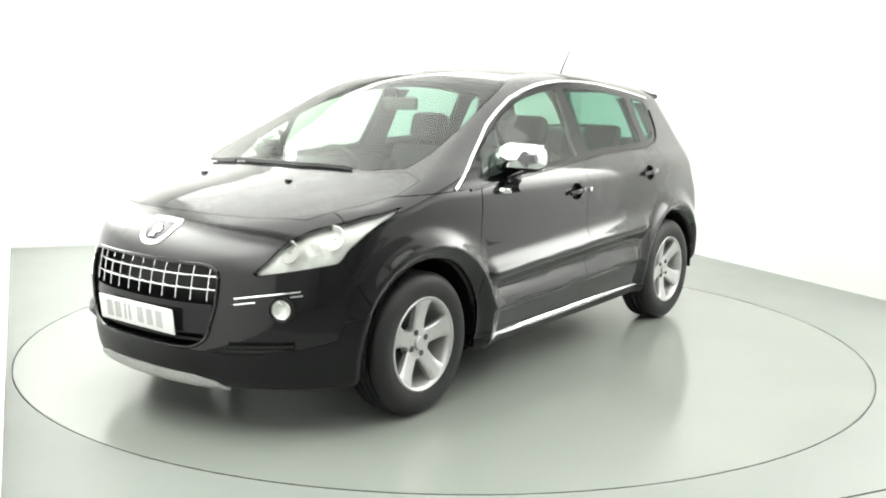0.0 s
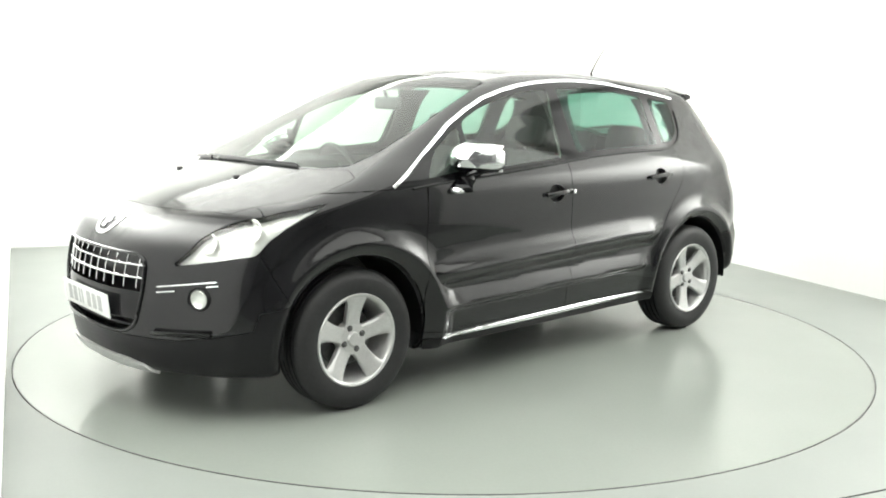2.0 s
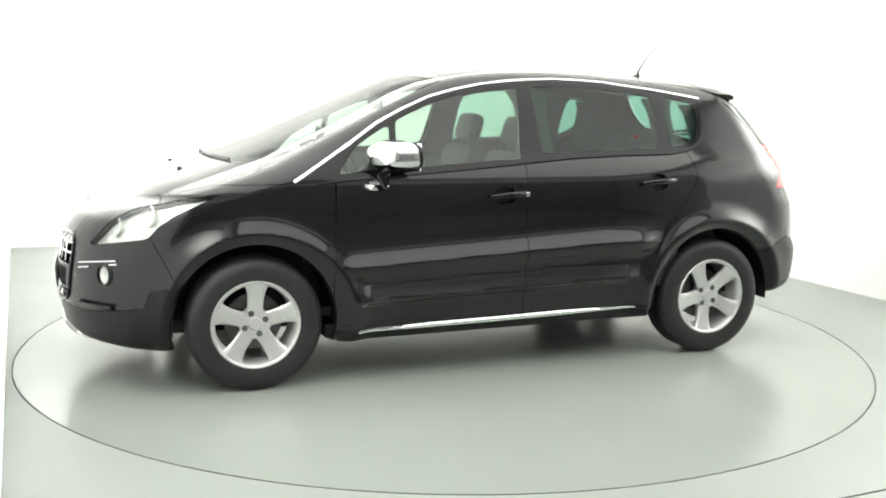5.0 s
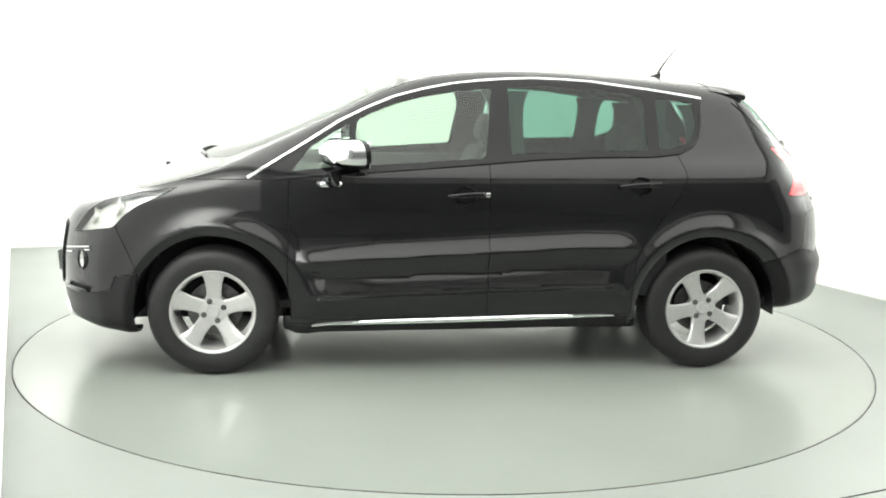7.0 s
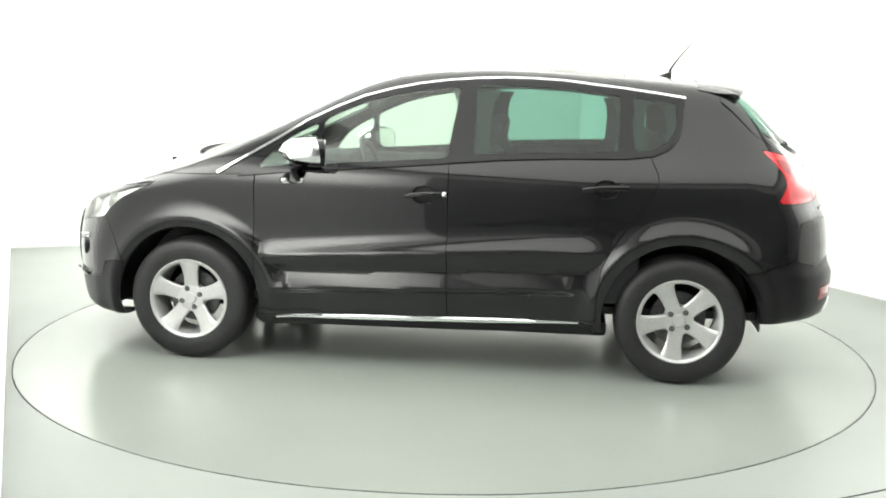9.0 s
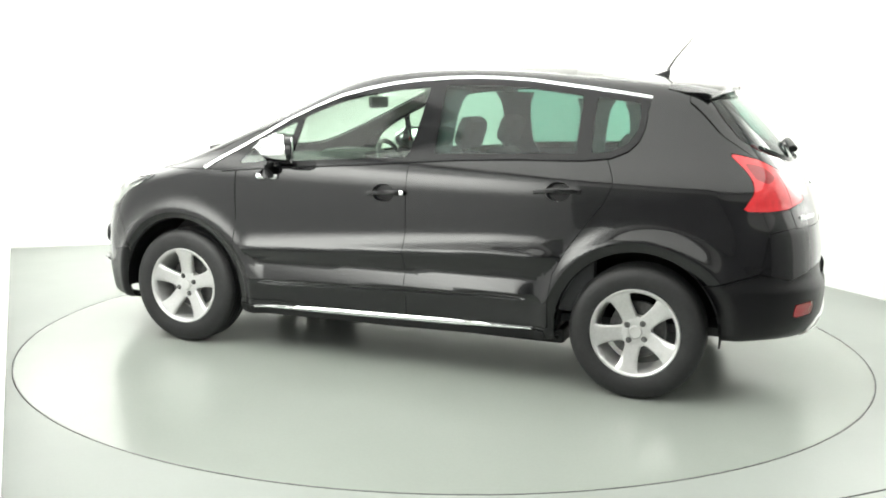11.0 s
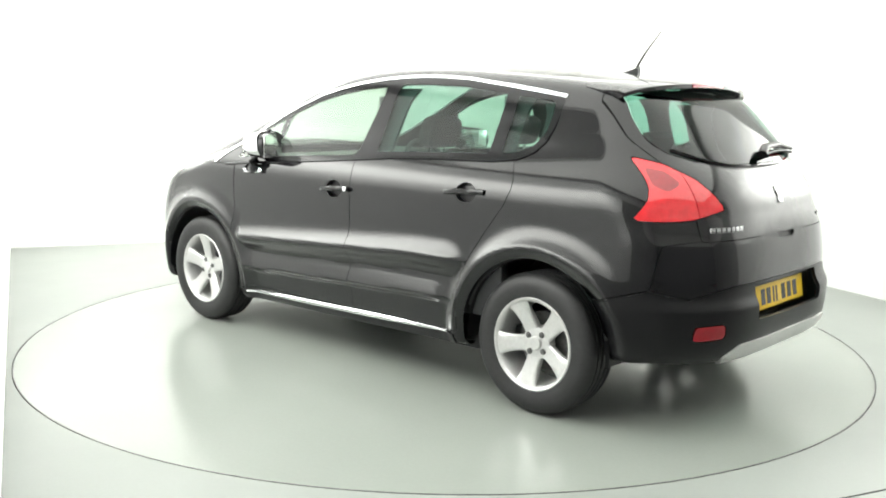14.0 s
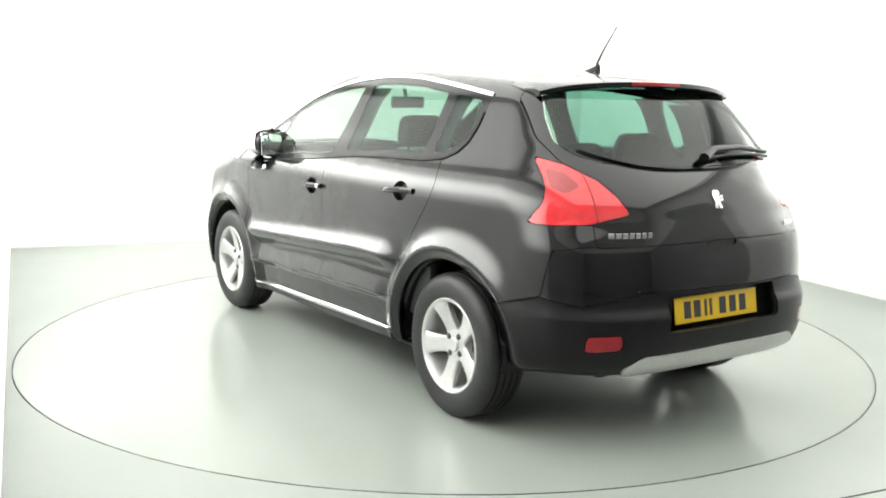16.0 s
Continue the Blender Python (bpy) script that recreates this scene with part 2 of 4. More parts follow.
def add_glow_wall(name, u0, u1, v0, v1, mat, label):
    """A sheet added along a wall; its glow gives the highlights in the paint."""
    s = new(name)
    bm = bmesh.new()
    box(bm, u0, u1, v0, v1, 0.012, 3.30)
    part("fabric", bm, mat, s, "white sheet with glow added for reflections", smooth=False)
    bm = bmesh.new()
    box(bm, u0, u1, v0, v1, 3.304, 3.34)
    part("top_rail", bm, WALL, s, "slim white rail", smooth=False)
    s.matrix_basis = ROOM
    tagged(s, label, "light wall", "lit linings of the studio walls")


turntable = hall()
soft_ceiling()
# no such source is known here; added to brighten the car's flanks
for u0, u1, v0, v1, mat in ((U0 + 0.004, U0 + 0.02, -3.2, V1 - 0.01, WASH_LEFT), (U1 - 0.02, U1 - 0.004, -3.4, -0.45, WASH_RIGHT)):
    add_glow_wall("glow_wall", u0, u1, v0, v1, mat, "added glowing sheet along a plain studio wall")


# ---- car body as a smooth solid: x to the rear from the front axle, y across, z up ----
def spl(v, knots):
    """Smooth interpolation through (position, value) knots."""
    k = np.array(knots, float)
    x, y = k[:, 0], k[:, 1]
    m = np.zeros(len(x))
    s = np.diff(y) / np.diff(x)
    m[0], m[-1] = s[0], s[-1]
    w0, w1 = np.diff(x)[:-1], np.diff(x)[1:]
    m[1:-1] = np.where(s[:-1] * s[1:] > 0, (w1 * s[:-1] + w0 * s[1:]) / (w0 + w1), 0)
    v = np.asarray(v, float)
    i = np.clip(np.searchsorted(x, v) - 1, 0, len(x) - 2)
    h = x[i + 1] - x[i]
    t = np.clip((v - x[i]) / h, 0, 1)
    r = ((2 * t**3 - 3 * t**2 + 1) * y[i] + (t**3 - 2 * t**2 + t) * h * m[i]
         + (3 * t**2 - 2 * t**3) * y[i + 1] + (t**3 - t**2) * h * m[i + 1])
    return r + np.where(v < x[0], (v - x[0]) * m[0], 0) + np.where(v > x[-1], (v - x[-1]) * m[-1], 0)


def smax(a, b, k):
    return np.maximum(a, b) + np.maximum(k - np.abs(a - b), 0) ** 2 / (4 * k)


def sstep(v, a, b):
    t = np.clip((v - a) / (b - a), 0, 1)
    return t * t * (3 - 2 * t)


AXLE_R = 2.613
TOP = [(-0.98, 0.56), (-0.92, 0.705), (-0.86, 0.793), (-0.80, 0.850), (-0.745, 0.884), (-0.666, 0.924), (-0.571, 0.967), (-0.462, 1.010), (-0.306, 1.060),
       (-0.181, 1.096), (0.035, 1.165), (0.186, 1.224), (0.338, 1.287), (0.49, 1.352), (0.642, 1.420), (0.795, 1.490), (0.948, 1.550),
       (1.102, 1.590), (1.257, 1.611), (1.413, 1.622), (1.65, 1.628), (1.9, 1.622), (2.213, 1.604), (2.54, 1.580), (2.85, 1.548), (3.1, 1.52)]
SIDE = [(0.15, 0.800), (0.22, 0.838), (0.35, 0.868), (0.45, 0.880), (0.60, 0.886), (0.75, 0.893), (0.88, 0.897), (0.95, 0.896), (1.0, 0.891),
        (1.05, 0.879), (1.10, 0.854), (1.15, 0.819), (1.30, 0.737), (1.45, 0.662), (1.60, 0.570)]
NOSE = [(0.15, -0.80), (0.22, -0.865), (0.30, -0.890), (0.40, -0.905), (0.55, -0.910), (0.65, -0.900), (0.75, -0.875), (0.85, -0.828), (0.95, -0.75), (1.1, -0.5)]
TAIL = [(0.15, 3.15), (0.24, 3.30), (0.30, 3.375), (0.376, 3.425), (0.50, 3.448), (0.56, 3.45), (0.62, 3.425), (0.72, 3.415), (0.857, 3.395),
        (0.96, 3.375), (1.05, 3.342), (1.142, 3.275), (1.217, 3.200), (1.289, 3.135), (1.385, 3.045), (1.456, 2.980), (1.55, 2.90)]
BELLY = [(-0.9, 0.215), (-0.5, 0.215), (0.4, 0.215), (2.1, 0.245), (2.85, 0.305), (3.4, 0.330)]


def swell(h, high, reach, drop):
    """Profile of a raised line: hollow above it, undercut below."""
    soft = 0.5 * (h + np.sqrt(h * h + 0.012 ** 2))
    up = high * np.clip(1 - soft / reach, 0, 1) ** 2
    return up * (1 - 0.92 * sstep(-h, 0.0, drop))


def flare(x, z):
    """Swelling of the flanks round the wheel arches and along the doors, with a raised band at the doors' foot."""
    f = 0.0 * x
    for c in (0.0, AXLE_R):
        r = np.hypot((x - c) * np.where(x > c, 0.90, 1.0), z - 0.335)
        f = np.maximum(f, swell(r - 0.452, 0.042, 0.115, 0.09))
    doors = sstep(x, 0.30, 0.50) * (1 - sstep(x, 2.08, 2.32))
    along = np.clip((x - 0.5) / 1.4, 0, 1)
    f = np.maximum(f, swell(z - 0.605 - 0.078 * along, 0.054, 0.125, 0.10) * doors)
    low = z - 0.428 - 0.050 * along
    band = np.where(low > 0, np.clip(1 - low / 0.080, 0, 1), 1 - sstep(-low, 0.0, 0.04))
    return f + 0.033 * band * sstep(x, 0.44, 0.56) * (1 - sstep(x, 2.02, 2.16))


def body(q):
    """Signed size of the body at the points q: negative inside."""
    x, y, z = q[..., 0], q[..., 1], q[..., 2]
    a = np.sqrt(y * y + 1e-8)
    plan = 1 - 0.075 * sstep(-x, -0.5, 0.9) ** 1.3 - (0.075 + 0.042 * sstep(z, 0.68, 0.95)) * sstep(x, 1.9, 3.5) ** 1.5
    side = a - spl(z, SIDE) * plan - flare(x, z)
    roof = sstep(x, 0.2, 1.1)
    crown = (1 - roof) * 0.080 * (a / 0.75) ** 2.2 + roof * 0.050 * (a / 0.6) ** 2
    top = (z - spl(x, TOP) + crown) * (1 - 0.18 * sstep(x, -0.7, -0.2) * (1 - sstep(x, 0.9, 1.2)))
    nose = (spl(z, NOSE) + 0.225 * (a / 0.663) ** 2.5 - x) * 0.9
    tail = (x - spl(z, TAIL) - 0.012 + 0.27 * (a / 0.82) ** 4.6 + 0.006 * (a / 0.5) ** 2 + sstep(z, 0.82, 0.98) * (0.014 + 0.012 * (a / 0.5) ** 2)) * 0.85
    v = smax(top, side, 0.065)
    v = smax(v, nose, 0.07)
    v = smax(v, tail, 0.06 + 0.06 * sstep(z, 0.95, 1.15))
    return smax(v, spl(x, BELLY) + 0.015 * sstep(a, 0.5, 0.85) * sstep(x, 2.75, 3.2) - z, 0.05)


def slope(q, f=body, e=2e-4):
    d = np.concatenate([np.eye(3), -np.eye(3)]) * e
    v = f(q[None] + d.reshape((6,) + (1,) * (q.ndim - 1) + (3,)))
    g = np.moveaxis((v[:3] - v[3:]) / (2 * e), 0, -1)
    return g, g / (np.linalg.norm(g, axis=-1, keepdims=True) + 1e-9)


def settle(q, f=body, n=6):
    for _ in range(n):
        g, _u = slope(q, f)
        q = q - np.clip(f(q) / np.maximum((g * g).sum(-1), 0.05), -0.03, 0.03)[..., None] * g
    return q

# ---- shell of the body: a net over the solid, cut along panel lines ----
def net(f, lo, hi, h):
    ax = [np.arange(lo[i], hi[i] + h, h) for i in range(3)]
    g = np.stack(np.meshgrid(*ax, indexing="ij"), -1)
    v = f(g)
    n = np.array(v.shape) - 1
    inside = v < 0
    count = sum(inside[i:i + n[0], j:j + n[1], k:k + n[2]].astype(int) for i in (0, 1) for j in (0, 1) for k in (0, 1))
    live = (count > 0) & (count < 8)
    idx = -np.ones(n, int)
    idx[live] = np.arange(live.sum())
    cells = np.argwhere(live)
    p = np.array(lo) + (cells + 0.5) * h
    p = settle(p, f, 8)
    quads = []
    for d in range(3):
        e, a, b = [(1, 0, 0), (0, 1, 0), (0, 0, 1)][d], (d + 1) % 3, (d + 2) % 3
        s0 = [slice(0, -1) if k == d else slice(1, -1) for k in range(3)]
        s1 = [slice(1, None) if k == d else slice(1, -1) for k in range(3)]
        c0, c1 = inside[tuple(s0)], inside[tuple(s1)]
        for w in np.argwhere(c0 != c1):
            c = w + np.array([0 if k == d else 1 for k in range(3)])
            o = []
            for da, db in ((-1, -1), (0, -1), (0, 0), (-1, 0)):
                q = c.copy()
                q[a] += da
                q[b] += db
                o.append(idx[tuple(q)])
            quads.append(o if c0[tuple(w)] else o[::-1])
    q = np.array(quads)
    return p, np.concatenate([q[:, [0, 1, 2]], q[:, [0, 2, 3]]])


def compact(v, t):
    use = np.unique(t)
    m = -np.ones(len(v), int)
    m[use] = np.arange(len(use))
    return v[use], m[t]


def cut(sheet, phi, gap=0.0, fit=True):
    """Part a sheet along phi = 0: (inside, outside), each held back from the line by the gap."""
    if gap:
        return cut(sheet, lambda q: phi(q) + gap)[0], cut(sheet, lambda q: phi(q) - gap)[1]
    v, t = sheet
    if len(t) == 0:
        return sheet, sheet
    f = phi(v)
    f = np.where(np.abs(f) < 2e-4, 2e-4, f)
    neg = f < 0
    c = neg[t].sum(1)
    ins, out = [t[c == 3]], [t[c == 0]]
    mix = t[(c == 1) | (c == 2)]
    if len(mix):
        one = np.where(neg[mix].sum(1) == 1, True, False)
        odd = np.argmax(np.where(one[:, None], neg[mix], ~neg[mix]), 1)
        r = np.arange(len(mix))
        a, b, d = mix[r, odd], mix[r, (odd + 1) % 3], mix[r, (odd + 2) % 3]
        e = np.concatenate([np.stack([a, b], 1), np.stack([a, d], 1)])
        es, inv = np.unique(np.sort(e, 1), axis=0, return_inverse=True)
        inv = inv.ravel()
        w = f[es[:, 0]] / (f[es[:, 0]] - f[es[:, 1]])
        p = v[es[:, 0]] * (1 - w)[:, None] + v[es[:, 1]] * w[:, None]
        if fit:
            p = settle(p, body, 2)
        ab, ad = len(v) + inv[:len(mix)], len(v) + inv[len(mix):]
        v = np.concatenate([v, p])
        small = np.stack([a, ab, ad], 1)
        big = np.concatenate([np.stack([ab, b, d], 1), np.stack([ab, d, ad], 1)])
        one2 = np.concatenate([one, one])
        ins += [small[one], big[~one2]]
        out += [small[~one], big[one2]]
    return compact(v, np.concatenate(ins)), compact(v, np.concatenate(out))


def sheet_mesh(name, sheet, depth=0.014, lift=0.0, back=False):
    """A mesh from a sheet, with true normals and its edge turned inwards."""
    v, t = sheet
    _g, n = slope(v)
    v = v + n * lift
    e = np.sort(np.concatenate([t[:, [0, 1]], t[:, [1, 2]], t[:, [2, 0]]]), 1)
    d = np.concatenate([t[:, [0, 1]], t[:, [1, 2]], t[:, [2, 0]]])
    _u, first, cnt = np.unique(e, axis=0, return_index=True, return_counts=True)
    rim = d[first[cnt == 1]]
    ids = np.unique(rim)
    m = -np.ones(len(v), int)
    m[ids] = np.arange(len(ids))
    k = len(v)
    allv = np.concatenate([v, v[ids], v[ids] - n[ids] * depth])
    quads = np.stack([k + m[rim[:, 1]], k + m[rim[:, 0]], k + len(ids) + m[rim[:, 0]], k + len(ids) + m[rim[:, 1]]], 1) if len(rim) else np.zeros((0, 4), int)
    me = bpy.data.meshes.new(name)
    me.from_pydata(allv.tolist(), [], t.tolist() + quads.tolist())
    me.shade_smooth()
    cn = np.zeros((len(allv), 3))
    cn[:k] = n
    # the turned edge faces sideways, away from the panel
    if len(rim):
        tan = v[rim[:, 1]] - v[rim[:, 0]]
        side = np.cross(tan, (n[rim[:, 0]] + n[rim[:, 1]]) / 2)
        acc = np.zeros((len(ids), 3))
        np.add.at(acc, m[rim[:, 0]], side)
        np.add.at(acc, m[rim[:, 1]], side)
        acc /= np.linalg.norm(acc, axis=1, keepdims=True) + 1e-12
        cn[k:k + len(ids)] = acc
        cn[k + len(ids):] = acc
    me.normals_split_custom_set_from_vertices(cn.tolist())
    return me


def outline(pts, n=1, r=0.016):
    """Round off the corners of a closed outline."""
    p = np.array(pts, float)
    if not n:
        return p
    out = []
    for a, b, c in zip(np.roll(p, 1, 0), p, np.roll(p, -1, 0)):
        la, lc = np.hypot(*(a - b)), np.hypot(*(c - b))
        s, e = b + (a - b) * min(r / la, 0.45), b + (c - b) * min(r / lc, 0.45)
        out += [s, 0.25 * s + 0.5 * b + 0.25 * e, e]
    return np.array(out)


def inside_of(pts, view, mask=None, n=1):
    """Signed distance to an outline in a view: side (x, z), top (x, width), rear (width, z) or corner (girth, z)."""
    p = outline(pts, n)
    q = np.roll(p, -1, 0)

    def phi(v):
        a = np.abs(v[:, 1])
        c = {"side": (v[:, 0], v[:, 2]), "top": (v[:, 0], a), "rear": (a, v[:, 2]), "corner": ((v[:, 0] - 3.0) * 0.7 + (0.8 - a) * 0.7, v[:, 2])}[view]
        w = np.stack(c, 1)
        best = np.full(len(w), 1e9)
        odd = np.zeros(len(w), bool)
        for s, e in zip(p, q):
            d = e - s
            r = w - s
            k = np.clip((r @ d) / (d @ d + 1e-12), 0, 1)
            best = np.minimum(best, np.hypot(*(r - k[:, None] * d).T))
            cross = ((s[1] > w[:, 1]) != (e[1] > w[:, 1]))
            odd ^= cross & (w[:, 0] < (e[0] - s[0]) * (w[:, 1] - s[1]) / (e[1] - s[1] + 1e-12) + s[0])
        d = np.where(odd, -best, best)
        return np.maximum(d, mask(v)) if mask is not None else d
    return phi


def wide(v):
    return 0.3 - np.abs(v[:, 1])


def left(v):
    return v[:, 1]


CHROME_LINE = [(0.185, 1.018), (0.349, 1.117), (0.495, 1.206), (0.641, 1.300), (0.786, 1.371), (0.933, 1.432), (1.08, 1.472), (1.228, 1.502), (1.377, 1.522),
               (1.527, 1.534), (1.678, 1.540), (1.831, 1.537), (1.985, 1.529), (2.14, 1.511), (2.297, 1.493), (2.455, 1.472), (2.605, 1.450)]
BELT_LINE = [(2.590, 1.386), (2.585, 1.32), (2.566, 1.257), (2.522, 1.208), (2.446, 1.174), (2.312, 1.158), (1.974, 1.151), (1.67, 1.136), (1.224, 1.098),
             (0.785, 1.064), (0.525, 1.045), (0.30, 1.022)]
OPENING = [(x, z - 0.006) for x, z in CHROME_LINE] + BELT_LINE
GAP_W = 0.0017

shell = net(body, (-1.02, -1.0, 0.12), (3.62, 1.0, 1.75), 0.018)
arch = lambda v: np.maximum(np.minimum(np.hypot(v[:, 0], v[:, 2] - 0.335), np.hypot(v[:, 0] - AXLE_R, v[:, 2] - 0.335)) - 0.398, 0.45 - np.abs(v[:, 1]))
_w, shell = cut(shell, arch)
_w, shell = cut(shell, lambda v: np.maximum(v[:, 2] - spl(v[:, 0], BELLY) - 0.004, np.abs(v[:, 1]) - 0.7))   # open underneath
windscreen, shell = cut(shell, inside_of([(-0.155, -0.3), (-0.155, 0.12), (-0.085, 0.416), (-0.01, 0.58), (0.075, 0.680), (0.219, 0.697), (0.521, 0.668), (0.814, 0.628),
                                          (1.03, 0.578), (1.0, 0.4), (0.99, 0.2), (0.985, -0.3)], "top", lambda v: 1.02 - v[:, 2]), GAP_W)
rear_screen, shell = cut(shell, inside_of([(-0.3, 1.166), (0.03, 1.166), (0.285, 1.170), (0.50, 1.187), (0.60, 1.222), (0.635, 1.27), (0.61, 1.38), (0.565, 1.474), (0.46, 1.492), (0.235, 1.503),
                                           (-0.3, 1.506)], "rear", lambda v: 2.75 - v[:, 0]), GAP_W)
dlo, shell = cut(shell, inside_of(OPENING, "side", wide), GAP_W / 2)
lamps, shell = cut(shell, inside_of([(-0.752, 0.706), (-0.70, 0.765), (-0.655, 0.820), (-0.60, 0.86), (-0.53, 0.895), (-0.35, 0.942), (-0.155, 0.972), (-0.25, 0.928), (-0.36, 0.877),
                                     (-0.44, 0.82), (-0.488, 0.763), (-0.62, 0.735)], "side", wide, 1), GAP_W)
tails, shell = cut(shell, inside_of([(0.052, 1.210), (0.10, 1.13), (0.117, 1.08), (0.108, 1.028), (0.041, 0.945), (0.17, 0.943), (0.298, 0.950), (0.461, 0.990), (0.40, 1.06), (0.324, 1.12), (0.184, 1.183)],
                                    "corner", lambda v: 2.9 - v[:, 0], 1), GAP_W)
grille_hole, shell = cut(shell, inside_of([(-0.2, 0.748), (0.375, 0.744), (0.425, 0.725), (0.437, 0.66), (0.435, 0.586), (0.393, 0.44), (0.345, 0.405), (0.284, 0.393), (-0.2, 0.383)], "rear",
                                          lambda v: v[:, 0] + 0.5))
frame_sheet = shell
hood, shell = cut(shell, inside_of([(-0.664, -0.3), (-0.662, 0.1), (-0.650, 0.25), (-0.615, 0.424), (-0.524, 0.640), (-0.30, 0.752), (-0.14, 0.803), (0.03, 0.80), (0.055, 0.705), (-0.02, 0.60),
                                    (-0.10, 0.42), (-0.17, 0.12), (-0.17, -0.3)], "top", lambda v: 0.8 - v[:, 2], 1), GAP_W)
gate, shell = cut(shell, inside_of([(-0.3, 0.869), (0.50, 0.864), (0.635, 0.862), (0.625, 0.95), (0.60, 1.1), (0.655, 1.2), (0.672, 1.28), (0.625, 1.46), (0.56, 1.515), (-0.3, 1.535)], "rear",
                                   lambda v: 2.78 - v[:, 0], 1), GAP_W)
door_f, shell = cut(shell, inside_of([(0.386, 0.305), (0.380, 0.51), (0.390, 1.027), (0.60, 1.06), (1.413, 1.13), (1.415, 0.30)], "side", wide, 0), GAP_W)
door_r, shell = cut(shell, inside_of([(1.415, 0.30), (1.413, 1.13), (2.40, 1.18), (2.432, 1.16), (2.470, 1.075), (2.472, 1.035), (2.436, 0.952), (2.339, 0.823), (2.26, 0.71), (2.205, 0.60),
                                      (2.187, 0.45), (2.187, 0.32)], "side", wide, 0), GAP_W)
bumper_f, shell = cut(shell, inside_of([(-1.3, 0.0), (-0.30, 0.0), (-0.37, 0.55), (-0.478, 0.766), (-0.42, 0.95), (-0.5, 1.1), (-1.3, 1.1)], "side", None, 0), GAP_W)
lower_f, bumper_f = cut(bumper_f, inside_of([(-1.3, 0.0), (-0.2, 0.0), (-0.2, 0.55), (-0.334, 0.545), (-0.488, 0.515), (-0.515, 0.437), (-0.75, 0.385), (-1.3, 0.375)], "side", None, 0), GAP_W)
bumper_r, shell = cut(shell, inside_of([(3.195, 0.845), (3.17, 0.66), (2.97, 0.60), (2.80, 0.57), (2.80, 0.0), (4.0, 0.0), (4.0, 0.868), (3.3, 0.866)], "side", None, 0), GAP_W)
lower_r, bumper_r = cut(bumper_r, inside_of([(2.7, 0.0), (4.0, 0.0), (4.0, 0.675), (3.41, 0.672), (3.30, 0.622), (3.17, 0.655), (2.97, 0.595), (2.7, 0.57)], "side", None, 0), GAP_W)
fender, shell = cut(shell, inside_of([(-0.6, 0.70), (-0.3, 0.1), (0.384, 0.1), (0.386, 1.025), (0.17, 1.018), (-0.16, 1.012), (-0.6, 0.96)], "side", wide, 0), GAP_W)
roof, shell = cut(shell, inside_of([(1.06, -0.3), (1.075, 0.48), (2.30, 0.50), (2.32, -0.3)], "top", lambda v: 1.4 - v[:, 2], 1), GAP_W)

front = lambda v: v[:, 0] + 0.4
behind = lambda v: 2.9 - v[:, 0]
SHIELD = [(-0.2, 0.902), (0.085, 0.898), (0.112, 0.892), (0.100, 0.845), (0.07, 0.806), (0.03, 0.792), (-0.2, 0.790)]
shield, bumper_f = cut(bumper_f, inside_of(SHIELD, "rear", front))
shield_in, shield = cut(shield, inside_of([(-0.2, 0.886), (0.076, 0.882), (0.084, 0.878), (0.076, 0.845), (0.05, 0.818), (0.03, 0.810), (-0.2, 0.808)], "rear", front))
skid_f, lower_f = cut(lower_f, inside_of([(-0.2, 0.282), (0.30, 0.274), (0.41, 0.252), (0.47, 0.15), (-0.2, 0.15)], "rear", front))
skid_r, lower_r = cut(lower_r, inside_of([(-0.2, 0.425), (0.46, 0.418), (0.545, 0.365), (0.50, 0.32), (0.4, 0.26), (-0.2, 0.26)], "rear", behind))
reflector, lower_r = cut(lower_r, inside_of([(0.56, 0.516), (0.688, 0.510), (0.692, 0.442), (0.556, 0.452)], "rear", behind, 1), 0.002)
PLATE_HOLE = inside_of([(-0.2, 0.662), (0.335, 0.662), (0.345, 0.51), (-0.2, 0.505)], "rear", behind)
_w, lower_r = cut(lower_r, PLATE_HOLE)
_w, bumper_r = cut(bumper_r, PLATE_HOLE)
catch, bumper_r = cut(bumper_r, inside_of([(-0.2, 0.90), (0.098, 0.90), (0.090, 0.842), (-0.2, 0.842)], "rear", behind))
fog_spot = lambda r: (lambda v: np.maximum(np.hypot(np.hypot(v[:, 0] + 0.687, np.abs(v[:, 1]) - 0.659), v[:, 2] - 0.574) - r, front(v)))
_w, bumper_f = cut(bumper_f, fog_spot(0.050))
cups = []
for hx, hz in ((1.287, 0.945), (2.215, 1.000)):
    spot = lambda v, hx=hx, hz=hz: np.maximum((np.hypot((v[:, 0] - hx) / 1.35, v[:, 2] - hz) - 0.047), wide(v))
    cup, door_f = cut(door_f, spot)
    cup2, door_r = cut(door_r, spot)
    cups.append(cup if len(cup[1]) else cup2)
_w, frame_sheet = cut(frame_sheet, PLATE_HOLE)
_w, frame_sheet = cut(frame_sheet, fog_spot(0.050))
for hx, hz in ((1.287, 0.945), (2.215, 1.000)):
    _w, frame_sheet = cut(frame_sheet, lambda v: np.maximum((np.hypot((v[:, 0] - hx) / 1.35, v[:, 2] - hz) - 0.047), wide(v)))
tail_in, tails = cut(tails, lambda v: np.abs(v[:, 1]) - 0.606, 0.0015)
tail_dark, tails = cut(tails, inside_of([(0.105, 1.165), (0.19, 1.150), (0.255, 1.10), (0.20, 1.068), (0.135, 1.09)], "corner", behind, 1))
OFF = Vector((-1.297, -0.006, 0.0))
car = new("car")
tagged(car, "black metallic five-door family car with chrome trim on turntable", "car")


